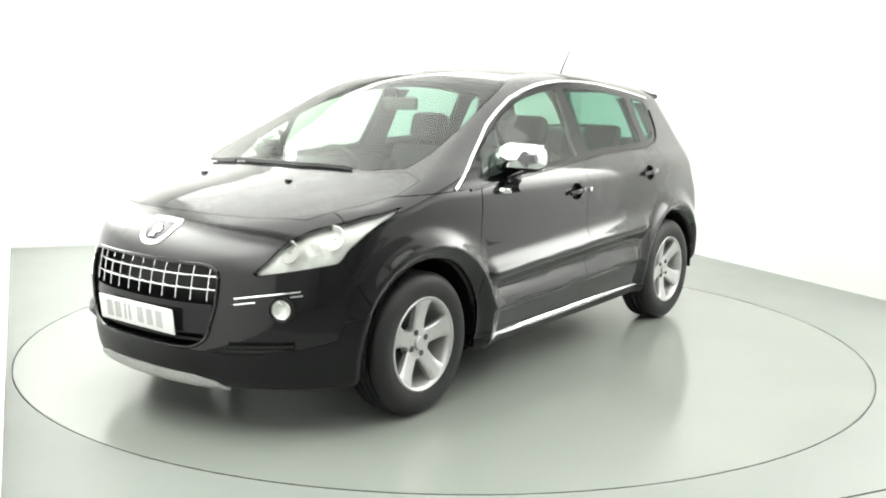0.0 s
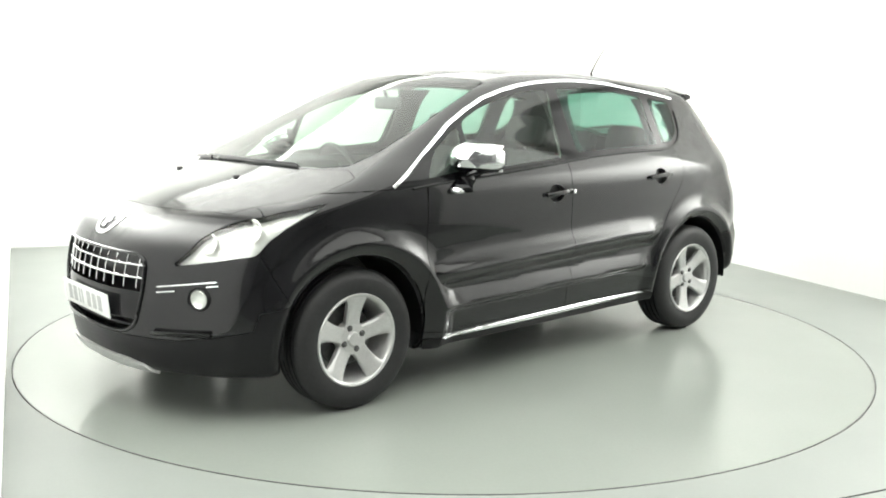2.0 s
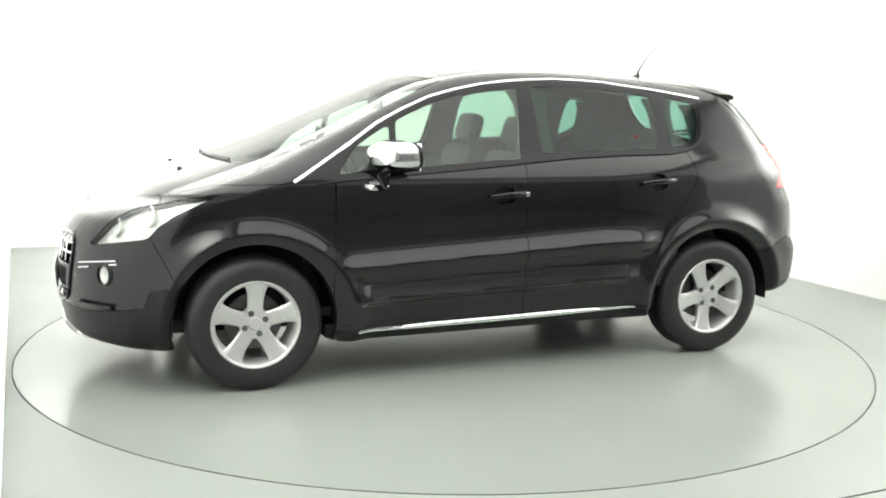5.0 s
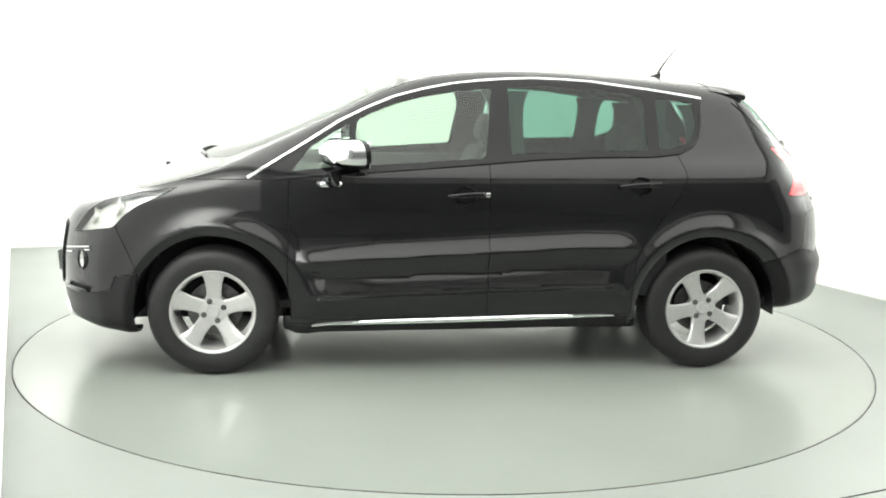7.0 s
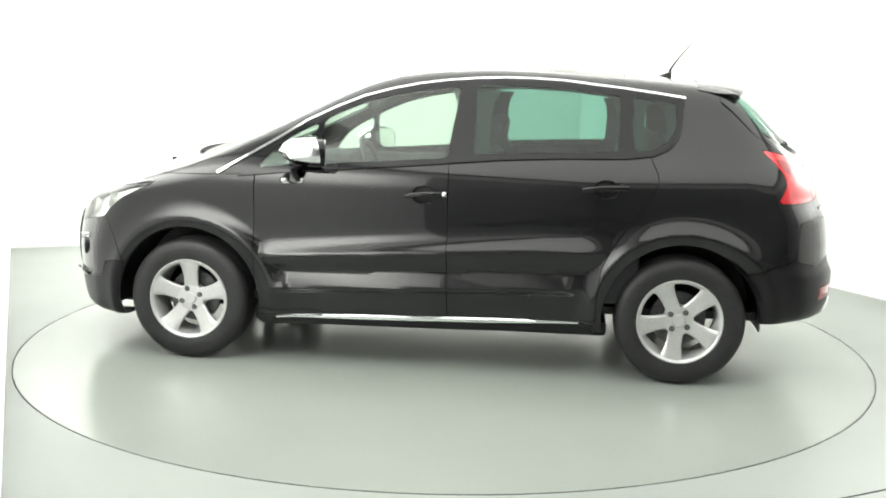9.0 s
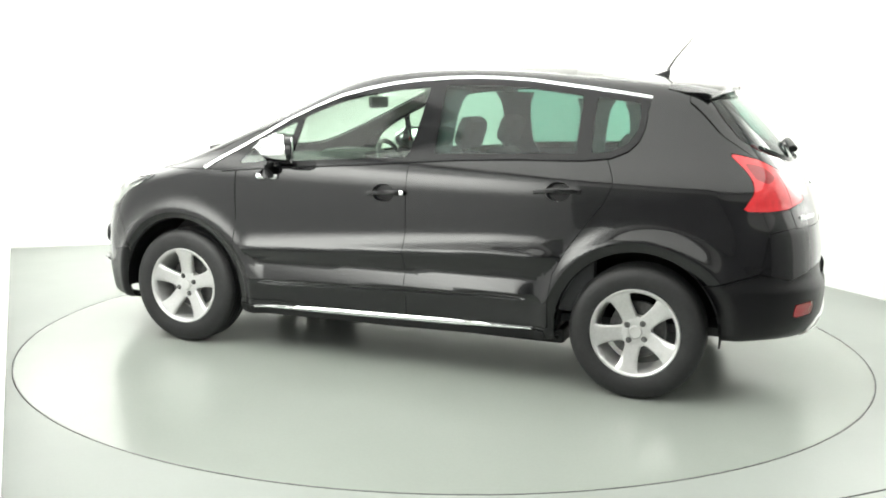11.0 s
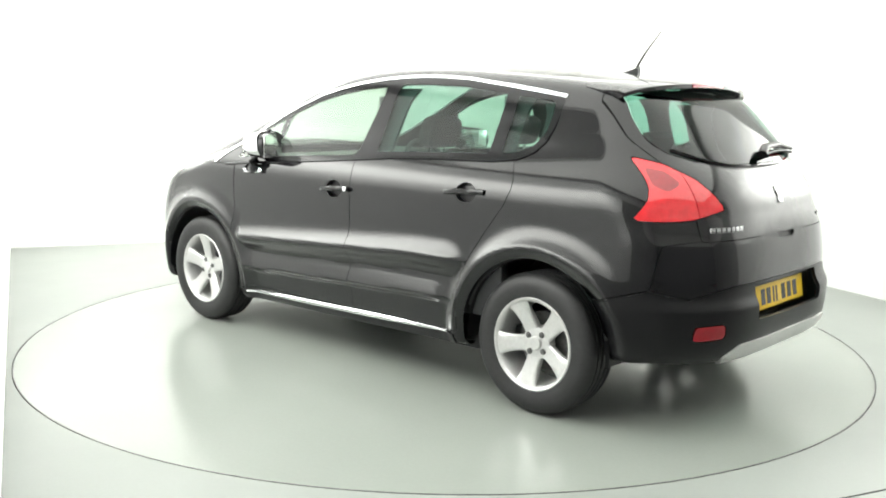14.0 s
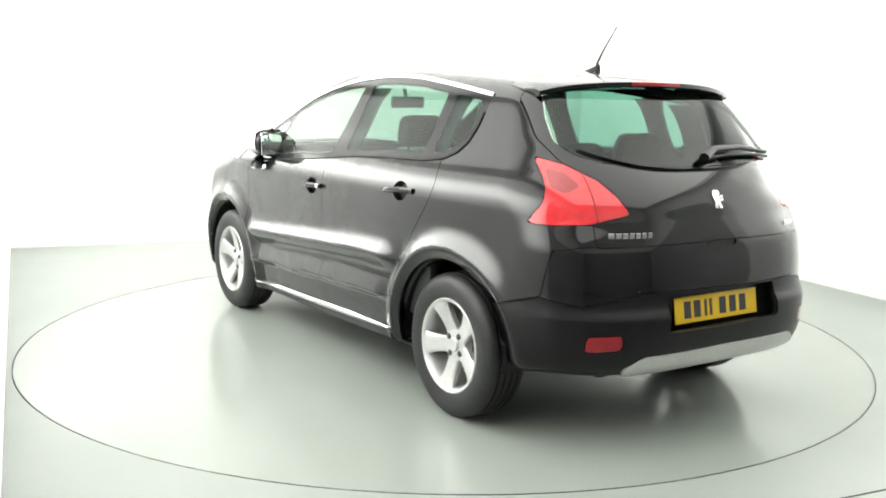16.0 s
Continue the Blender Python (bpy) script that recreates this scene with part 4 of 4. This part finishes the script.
# headlamps: bowls and reflector behind the lens
for f, side in ((left, -1), (lambda v: -left(v), 1)):
    lens = cut(lamps, f)[0]
    me = sheet_mesh("lamp_reflector", lens, -0.034, -0.034)
    obj("lamp_reflector", me, REFLECTOR, car, "silvery lamp reflector", OFF)
    for x, y, z, r in ((-0.595, 0.62, 0.79, 0.046), (-0.455, 0.73, 0.84, 0.050)):
        q = np.array([[x, y, z]])
        q = settle(q)
        n = Vector(slope(q)[1][0])
        n.y *= -side * -1
        p = Vector(q[0])
        p.y *= side
        d = (n + Vector((-1.2, 0, 0))).normalized()
        m = Matrix.Translation(p - n * 0.030 - d * 0.012) @ d.to_track_quat("Y", "Z").to_matrix().to_4x4()
        bm = bmesh.new()
        lathe(bm, [(r * 1.08, 0.022), (r, 0.024), (r * 0.92, 0.018), (r * 0.75, 0.0), (r * 0.45, -0.012), (r * 0.2, -0.016), (r * 0.19, 0.01), (0.0001, 0.014)], 28, m)
        part("lamp_bowl", bm, REFLECTOR, car, "round chrome lamp bowl", OFF)
    # fog lamp with ring and two bright strips
    q = settle(np.array([[-0.687, 0.659, 0.574]]))
    n = Vector(slope(q)[1][0])
    p = Vector(q[0])
    n.y, p.y = n.y * side, p.y * side
    d = (n + Vector((-0.5, 0, 0))).normalized()
    m = Matrix.Translation(p) @ d.to_track_quat("Y", "Z").to_matrix().to_4x4()
    bm = bmesh.new()
    lathe(bm, [(0.055, -0.04), (0.055, -0.006), (0.050, 0.002), (0.044, 0.000), (0.040, -0.020)], 32, m)
    fog = part("fog_lamp", bm, PLASTIC, car, "round front fog lamp", OFF)
    bm = bmesh.new()
    lathe(bm, [(0.0001, -0.018), (0.015, -0.017), (0.030, -0.012), (0.040, -0.002), (0.043, -0.012), (0.043, -0.03)], 32, m)
    part("fog_reflector", bm, REFLECTOR, fog, "bright fog lamp reflector")
    bm = bmesh.new()
    lathe(bm, [(0.0001, 0.008), (0.02, 0.007), (0.034, 0.003), (0.042, -0.005)], 32, m)
    part("fog_lens", bm, CLEAR, fog, "clear fog lamp lens")
    for a, b, za, zb in ((0.50, 0.715, 0.616, 0.650), (0.50, 0.575, 0.592, 0.604), (0.685, 0.722, 0.628, 0.634)):
        bm = bmesh.new()
        tube(bm, [on_front(side * (a + (b - a) * i / 8), za + (zb - za) * i / 8, 0.003) for i in range(9)], 0.0045, 8)
        part("fog_strip", bm, CHROME, car, "thin chrome strip by the fog lamp", OFF)
    # ledge at the foot of the bumper
    bm = bmesh.new()
    ys = np.linspace(0.47, 0.70, 10)
    led = [on_front(side * y, 0.412 + 0.03 * (y - 0.45), 0.012) for y in ys]
    ribbon(bm, led, lambda i: (Vector((0, 0, 0.013)) + Vector((-0.010, side * 0.006, 0)), Vector((-0.8, side * 0.5, 0.5)).normalized()), 0.008)
    part("bumper_ledge", bm, PAINT, car, "gloss black ledge at the bumper's foot", OFF)
# wipers, washers, aerial
for pts in ([(-0.118, 0.30), (-0.135, 0.05), (-0.125, -0.2), (-0.062, -0.47)], [(-0.10, 0.47), (-0.12, 0.36), (-0.13, 0.25)]):
    dn = [tuple(np.array(pts[i]) + (np.array(pts[i + 1]) - np.array(pts[i])) * k / 4) for i in range(len(pts) - 1) for k in range(4)] + [pts[-1]]
    w = part("wiper", (lambda bm: (tube(bm, [on_top(x, y, 0.013) for x, y in dn], 0.0075, 8, 0.6), bm)[1])(bmesh.new()), PLASTIC, car, "black wiper arm", OFF)
    part("wiper_blade", (lambda bm: (tube(bm, [on_top(x - 0.004, y, 0.005) for x, y in dn[2:]], 0.006, 6), bm)[1])(bmesh.new()), RUBBER, w, "rubber wiper blade")
for x, y in ((-0.295, 0.295), (-0.295, -0.295)):
    bm = bmesh.new()
    c = on_top(x, y, 0.0)
    box(bm, c.x - 0.014, c.x + 0.012, c.y - 0.014, c.y + 0.014, c.z - 0.005, c.z + 0.009, 0.004)
    part("washer_jet", bm, PLASTIC, car, "small black washer jet", OFF)
bm = bmesh.new()
c = on_top(2.53, 0.0)
rows = []
for i in range(7):
    u = i / 6
    rows.append((c + Vector((-0.055 + 0.115 * u, 0, 0.002)), 0.008 + 0.020 * math.sin(math.pi * (0.15 + 0.75 * u)), 0.006 + 0.034 * u ** 1.6))
ring = []
for p, wd, h in rows:
    ring.append([bm.verts.new(p + Vector((0, wd * math.cos(math.pi * k / 6), -0.006 + h * math.sin(math.pi * k / 6)))) for k in range(7)])
for a, b in zip(ring, ring[1:]):
    for k in range(6):
        bm.faces.new((a[k], a[k + 1], b[k + 1], b[k]))
bm.faces.new(ring[0])
bm.faces.new(ring[-1][::-1])
aer = part("aerial", bm, PLASTIC, car, "black roof aerial base with thin rod", OFF)
bm = bmesh.new()
tube(bm, [c + Vector((0.045, 0, 0.03)), c + Vector((0.09, 0, 0.10)), c + Vector((0.175, 0, 0.205))], 0.0068, 8, 0.4)
part("aerial_rod", bm, PLASTIC, aer, "thin black aerial rod")

# rear spoiler with its lamp
def spoiler():
    bm = bmesh.new()
    rows = []
    for i in range(31):
        y = -0.60 + 1.2 * i / 30
        k = abs(y) / 0.60
        xe = 2.975 - 0.095 * k ** 2.6
        a, b = on_top(2.70 - 0.03 * k * k, y * 0.985, 0.003), on_top(2.80 - 0.04 * k * k, y, 0.010)
        zt = 1.537 - 0.028 * k ** 2 - 0.022 * k ** 6
        rows.append([bm.verts.new(v) for v in (a, b, Vector((xe - 0.03, y, zt)), Vector((xe, y, zt - 0.010)), Vector((xe - 0.002, y, zt - 0.028)), Vector((xe - 0.045, y * 0.99, zt - 0.040)), Vector((a.x + 0.08, y * 0.95, a.z - 0.05)))])
    for p, q in zip(rows, rows[1:]):
        for j in range(6):
            bm.faces.new((p[j], p[j + 1], q[j + 1], q[j]))
    bm.faces.new(rows[0])
    bm.faces.new(rows[-1][::-1])
    sp = part("rear_spoiler", bm, PAINT, car, "gloss black roof spoiler over the rear window", OFF, angle=50)
    bm = bmesh.new()
    rows = []
    for i in range(13):
        y = -0.155 + 0.31 * i / 12
        k = abs(y) / 0.60
        xe, zt = 2.975 - 0.095 * k ** 2.6, 1.537 - 0.028 * k ** 2
        rows.append([bm.verts.new((xe + dx, y, zt + dz)) for dx, dz in ((-0.012, -0.004), (0.003, -0.0105), (0.002, -0.0265), (-0.012, -0.032))])
    for p, q in zip(rows, rows[1:]):
        for j in range(3):
            bm.faces.new((p[j], p[j + 1], q[j + 1], q[j]))
    part("brake_light", bm, RED_DARK, sp, "long red high brake light")


spoiler()
bm = bmesh.new()
tube(bm, [on_front(0.03, 1.185, 0.03, True), on_front(0.12, 1.215, 0.035, True), on_front(0.30, 1.222, 0.034, True), on_front(0.52, 1.20, 0.028, True)], 0.024, 10, 0.5, 0.8)
wr = part("rear_wiper", bm, PLASTIC, car, "black rear wiper", OFF)
bm = bmesh.new()
tube(bm, [on_front(y, 1.188 + 0.015 * math.sin(math.pi * (y - 0.05) / 0.5), 0.014, True) for y in np.linspace(0.05, 0.55, 9)], 0.008, 6)
part("wiper_blade", bm, RUBBER, wr, "rubber wiper blade")
bm = bmesh.new()
pts = [on_front(y, 1.152 + 0.10 * abs(y / 0.62) ** 3, 0.006, True) for y in np.linspace(-0.58, 0.58, 31)]
ribbon(bm, pts, lambda i: (Vector((0.004, 0, 0.006)), Vector((0.6, 0, 0.8))), 0.003)
part("screen_ledge", bm, PAINT, car, "gloss ledge under the rear window", OFF)

# ---- underneath and wheel houses ----
for x in (0.0, AXLE_R):
    for side in (-1, 1):
        bm = bmesh.new()
        rows = []
        for i in range(33):
            a = math.pi * (-0.03 + 1.06 * i / 32)
            rows.append([bm.verts.new((x + r * math.cos(a), side * y, 0.335 + r * math.sin(a))) for r, y in ((0.402, 0.868 if 0.1 < i / 32 < 0.9 else 0.84), (0.392, 0.855), (0.398, 0.70), (0.395, 0.52), (0.30, 0.50), (0.02, 0.50))])
        for p, q in zip(rows, rows[1:]):
            for j in range(5):
                bm.faces.new((p[j], p[j + 1], q[j + 1], q[j]))
        part("wheel_arch_liner", bm, PLASTIC, car, "black wheel arch liner", OFF)
bm = bmesh.new()
box(bm, 0.35, 2.25, -0.80, 0.80, 0.22, 0.30, 0.02)
box(bm, -0.75, 0.40, -0.49, 0.49, 0.22, 0.34, 0.02)
box(bm, 2.2, 3.2, -0.49, 0.49, 0.27, 0.42, 0.02)
part("underbody", bm, PLASTIC, car, "black underbody tray", OFF)
bm = bmesh.new()
tube(bm, [(0.5, 0.12, 0.21), (1.6, 0.12, 0.205), (2.2, 0.2, 0.22), (2.75, 0.3, 0.25)], 0.03, 10)
lathe(bm, [(0.0001, -0.3), (0.10, -0.3), (0.115, -0.27), (0.115, 0.27), (0.10, 0.3), (0.0001, 0.3)], 20, pose(3.0, 0.25, 0.33))
part("exhaust", bm, STEEL, car, "dull steel exhaust under the car", OFF)

# ---- cabin ----
bm = bmesh.new()
box(bm, 0.0, 0.62, -0.72, 0.72, 0.78, 1.03, 0.06, Matrix.Shear("XZ", 4, (0.0, 0.0)))
box(bm, -0.06, 0.45, -0.66, 0.66, 0.90, 1.045, 0.04)
box(bm, 0.30, 0.66, 0.20, 0.58, 0.95, 1.09, 0.05)
box(bm, 0.50, 1.35, -0.14, 0.14, 0.40, 0.86, 0.05)
part("dashboard", bm, CABIN, car, "dark plastic dashboard and console", OFF)
bm = bmesh.new()
n, m = 40, pose(0.78, 0.38, 0.98, 0, -25, 0)
ringv = [[bm.verts.new(m @ Vector((0.016 * math.sin(2 * math.pi * j / 10), (0.185 + 0.016 * math.cos(2 * math.pi * j / 10)) * math.cos(2 * math.pi * i / n), (0.185 + 0.016 * math.cos(2 * math.pi * j / 10)) * math.sin(2 * math.pi * i / n)))) for j in range(10)] for i in range(n)]
for i in range(n):
    for j in range(10):
        bm.faces.new((ringv[i][j], ringv[i][(j + 1) % 10], ringv[(i + 1) % n][(j + 1) % 10], ringv[(i + 1) % n][j]))
box(bm, -0.02, 0.03, -0.07, 0.07, -0.06, 0.06, 0.02, m)
for a in (-10, 190, 270):
    box(bm, -0.008, 0.008, 0.05, 0.18, -0.018, 0.018, 0.005, m @ Matrix.Rotation(radians(a), 4, "X"))
part("steering_wheel", bm, CABIN, car, "black steering wheel", OFF)


def seat(x, y, w, rake=-16, rest=True, tall=0.60):
    s = new("seat")
    s.parent = car
    s.location = OFF + Vector((x, y, 0.42))
    tagged(s, "dark charcoal cloth seat with headrest")
    bm = bmesh.new()
    box(bm, -0.28, 0.25, -w, w, 0.02, 0.20, 0.06, pose(0, 0, 0, 0, 6, 0))
    part("seat_cushion", bm, CLOTH, s)
    m = pose(0.22, 0, 0.14, 0, -rake, 0)
    bm = bmesh.new()
    box(bm, -0.06, 0.07, -w, w, 0.0, tall, 0.055, m)
    box(bm, -0.10, 0.0, -w - 0.01, -w + 0.09, 0.08, tall - 0.12, 0.04, m)
    box(bm, -0.10, 0.0, w - 0.09, w + 0.01, 0.08, tall - 0.12, 0.04, m)
    part("backrest", bm, CLOTH, s)
    if rest:
        bm = bmesh.new()
        box(bm, -0.055, 0.055, -0.135, 0.135, tall + 0.03, tall + 0.21, 0.05, m)
        part("headrest", bm, CLOTH, s)
        for dy in (-0.06, 0.06):
            bm = bmesh.new()
            tube(bm, [m @ Vector((0, dy, tall - 0.02)), m @ Vector((0, dy, tall + 0.06))], 0.007, 8)
            part("headrest_post", bm, STEEL, s)


seat(1.16, -0.37, 0.25)
seat(1.16, 0.37, 0.25)
seat(2.02, -0.40, 0.27, -20, True, 0.55)
seat(2.02, 0.40, 0.27, -20, True, 0.55)
seat(2.04, 0.0, 0.13, -20, True, 0.50)
bm = bmesh.new()
box(bm, 2.42, 3.05, -0.58, 0.58, 0.98, 1.01, 0.01)
part("parcel_shelf", bm, CABIN, car, "dark parcel shelf", OFF)
bm = bmesh.new()
box(bm, 0.20, 3.1, -0.74, 0.74, 0.33, 0.37)
part("cabin_floor", bm, CABIN, car, "dark cabin carpet", OFF, smooth=False)
bm = bmesh.new()
rows = []
for i in range(18):
    x = 1.05 + 1.72 * i / 17
    rows.append([bm.verts.new(on_top(x, -0.56 + 1.12 * j / 14, -0.035)) for j in range(15)])
for p, q in zip(rows, rows[1:]):
    for j in range(14):
        bm.faces.new((p[j], p[j + 1], q[j + 1], q[j]))
part("headlining", bm, PALE_CABIN, car, "grey cloth headlining", OFF)
for side in (-1, 1):
    for (xa, za), (xb, zb), wd in (((1.515, 1.11), (1.525, 1.50), 0.090), ((2.33, 1.15), (2.33, 1.47), 0.070), ((2.60, 1.14), (2.59, 1.44), 0.080)):
        bm = bmesh.new()
        pts = [on_side(xa + (xb - xa) * i / 6, za + (zb - za) * i / 6, -0.035, side) for i in range(7)]
        ribbon(bm, pts, lambda i: (Vector((wd * (1 + 0.45 * abs(i / 3 - 1) ** 4), 0, 0)), Vector((0, -side, 0))), 0.012)
        part("pillar_lining", bm, CABIN, car, "dark pillar lining", OFF)
    bm = bmesh.new()
    box(bm, 0.45, 2.4, side * 0.80 - 0.03, side * 0.80 + 0.03, 0.40, 1.06, 0.02)
    part("door_lining", bm, CABIN, car, "dark door lining", OFF)
bm = bmesh.new()
c = on_top(0.80, 0.0, -0.06)
box(bm, c.x, c.x + 0.03, -0.12, 0.12, c.z - 0.07, c.z, 0.012)
tube(bm, [c + Vector((0.0, 0, 0)), c + Vector((-0.03, 0, 0.05))], 0.012, 8)
part("cabin_mirror", bm, CABIN, car, "dark cabin mirror behind the windscreen", OFF)


# ---- what moves ----
TURN = [(0, 52.9), (0.5, 51.3), (1, 48.5), (1.5, 45.0), (2, 41.4), (2.5, 37.9), (3, 34.2), (3.5, 30.64), (4, 27.2), (6.5, 10.3), (7, 6.84), (7.5, 3.4), (8, -0.1),
        (8.5, -3.6), (9, -7.11), (11.5, -24.4), (12, -27.9), (12.5, -31.36), (13, -34.85), (13.5, -38.4), (14, -41.85), (14.5, -45.28), (15, -48.8), (15.5, -52.2), (16, -55.84)]


def motions():
    walk(car, [(t, pose(0, 0, 0, 0, 0, a)) for t, a in TURN])
    walk(turntable, [(t, pose(0, 0, 0, 0, 0, a)) for t, a in TURN])


motions()
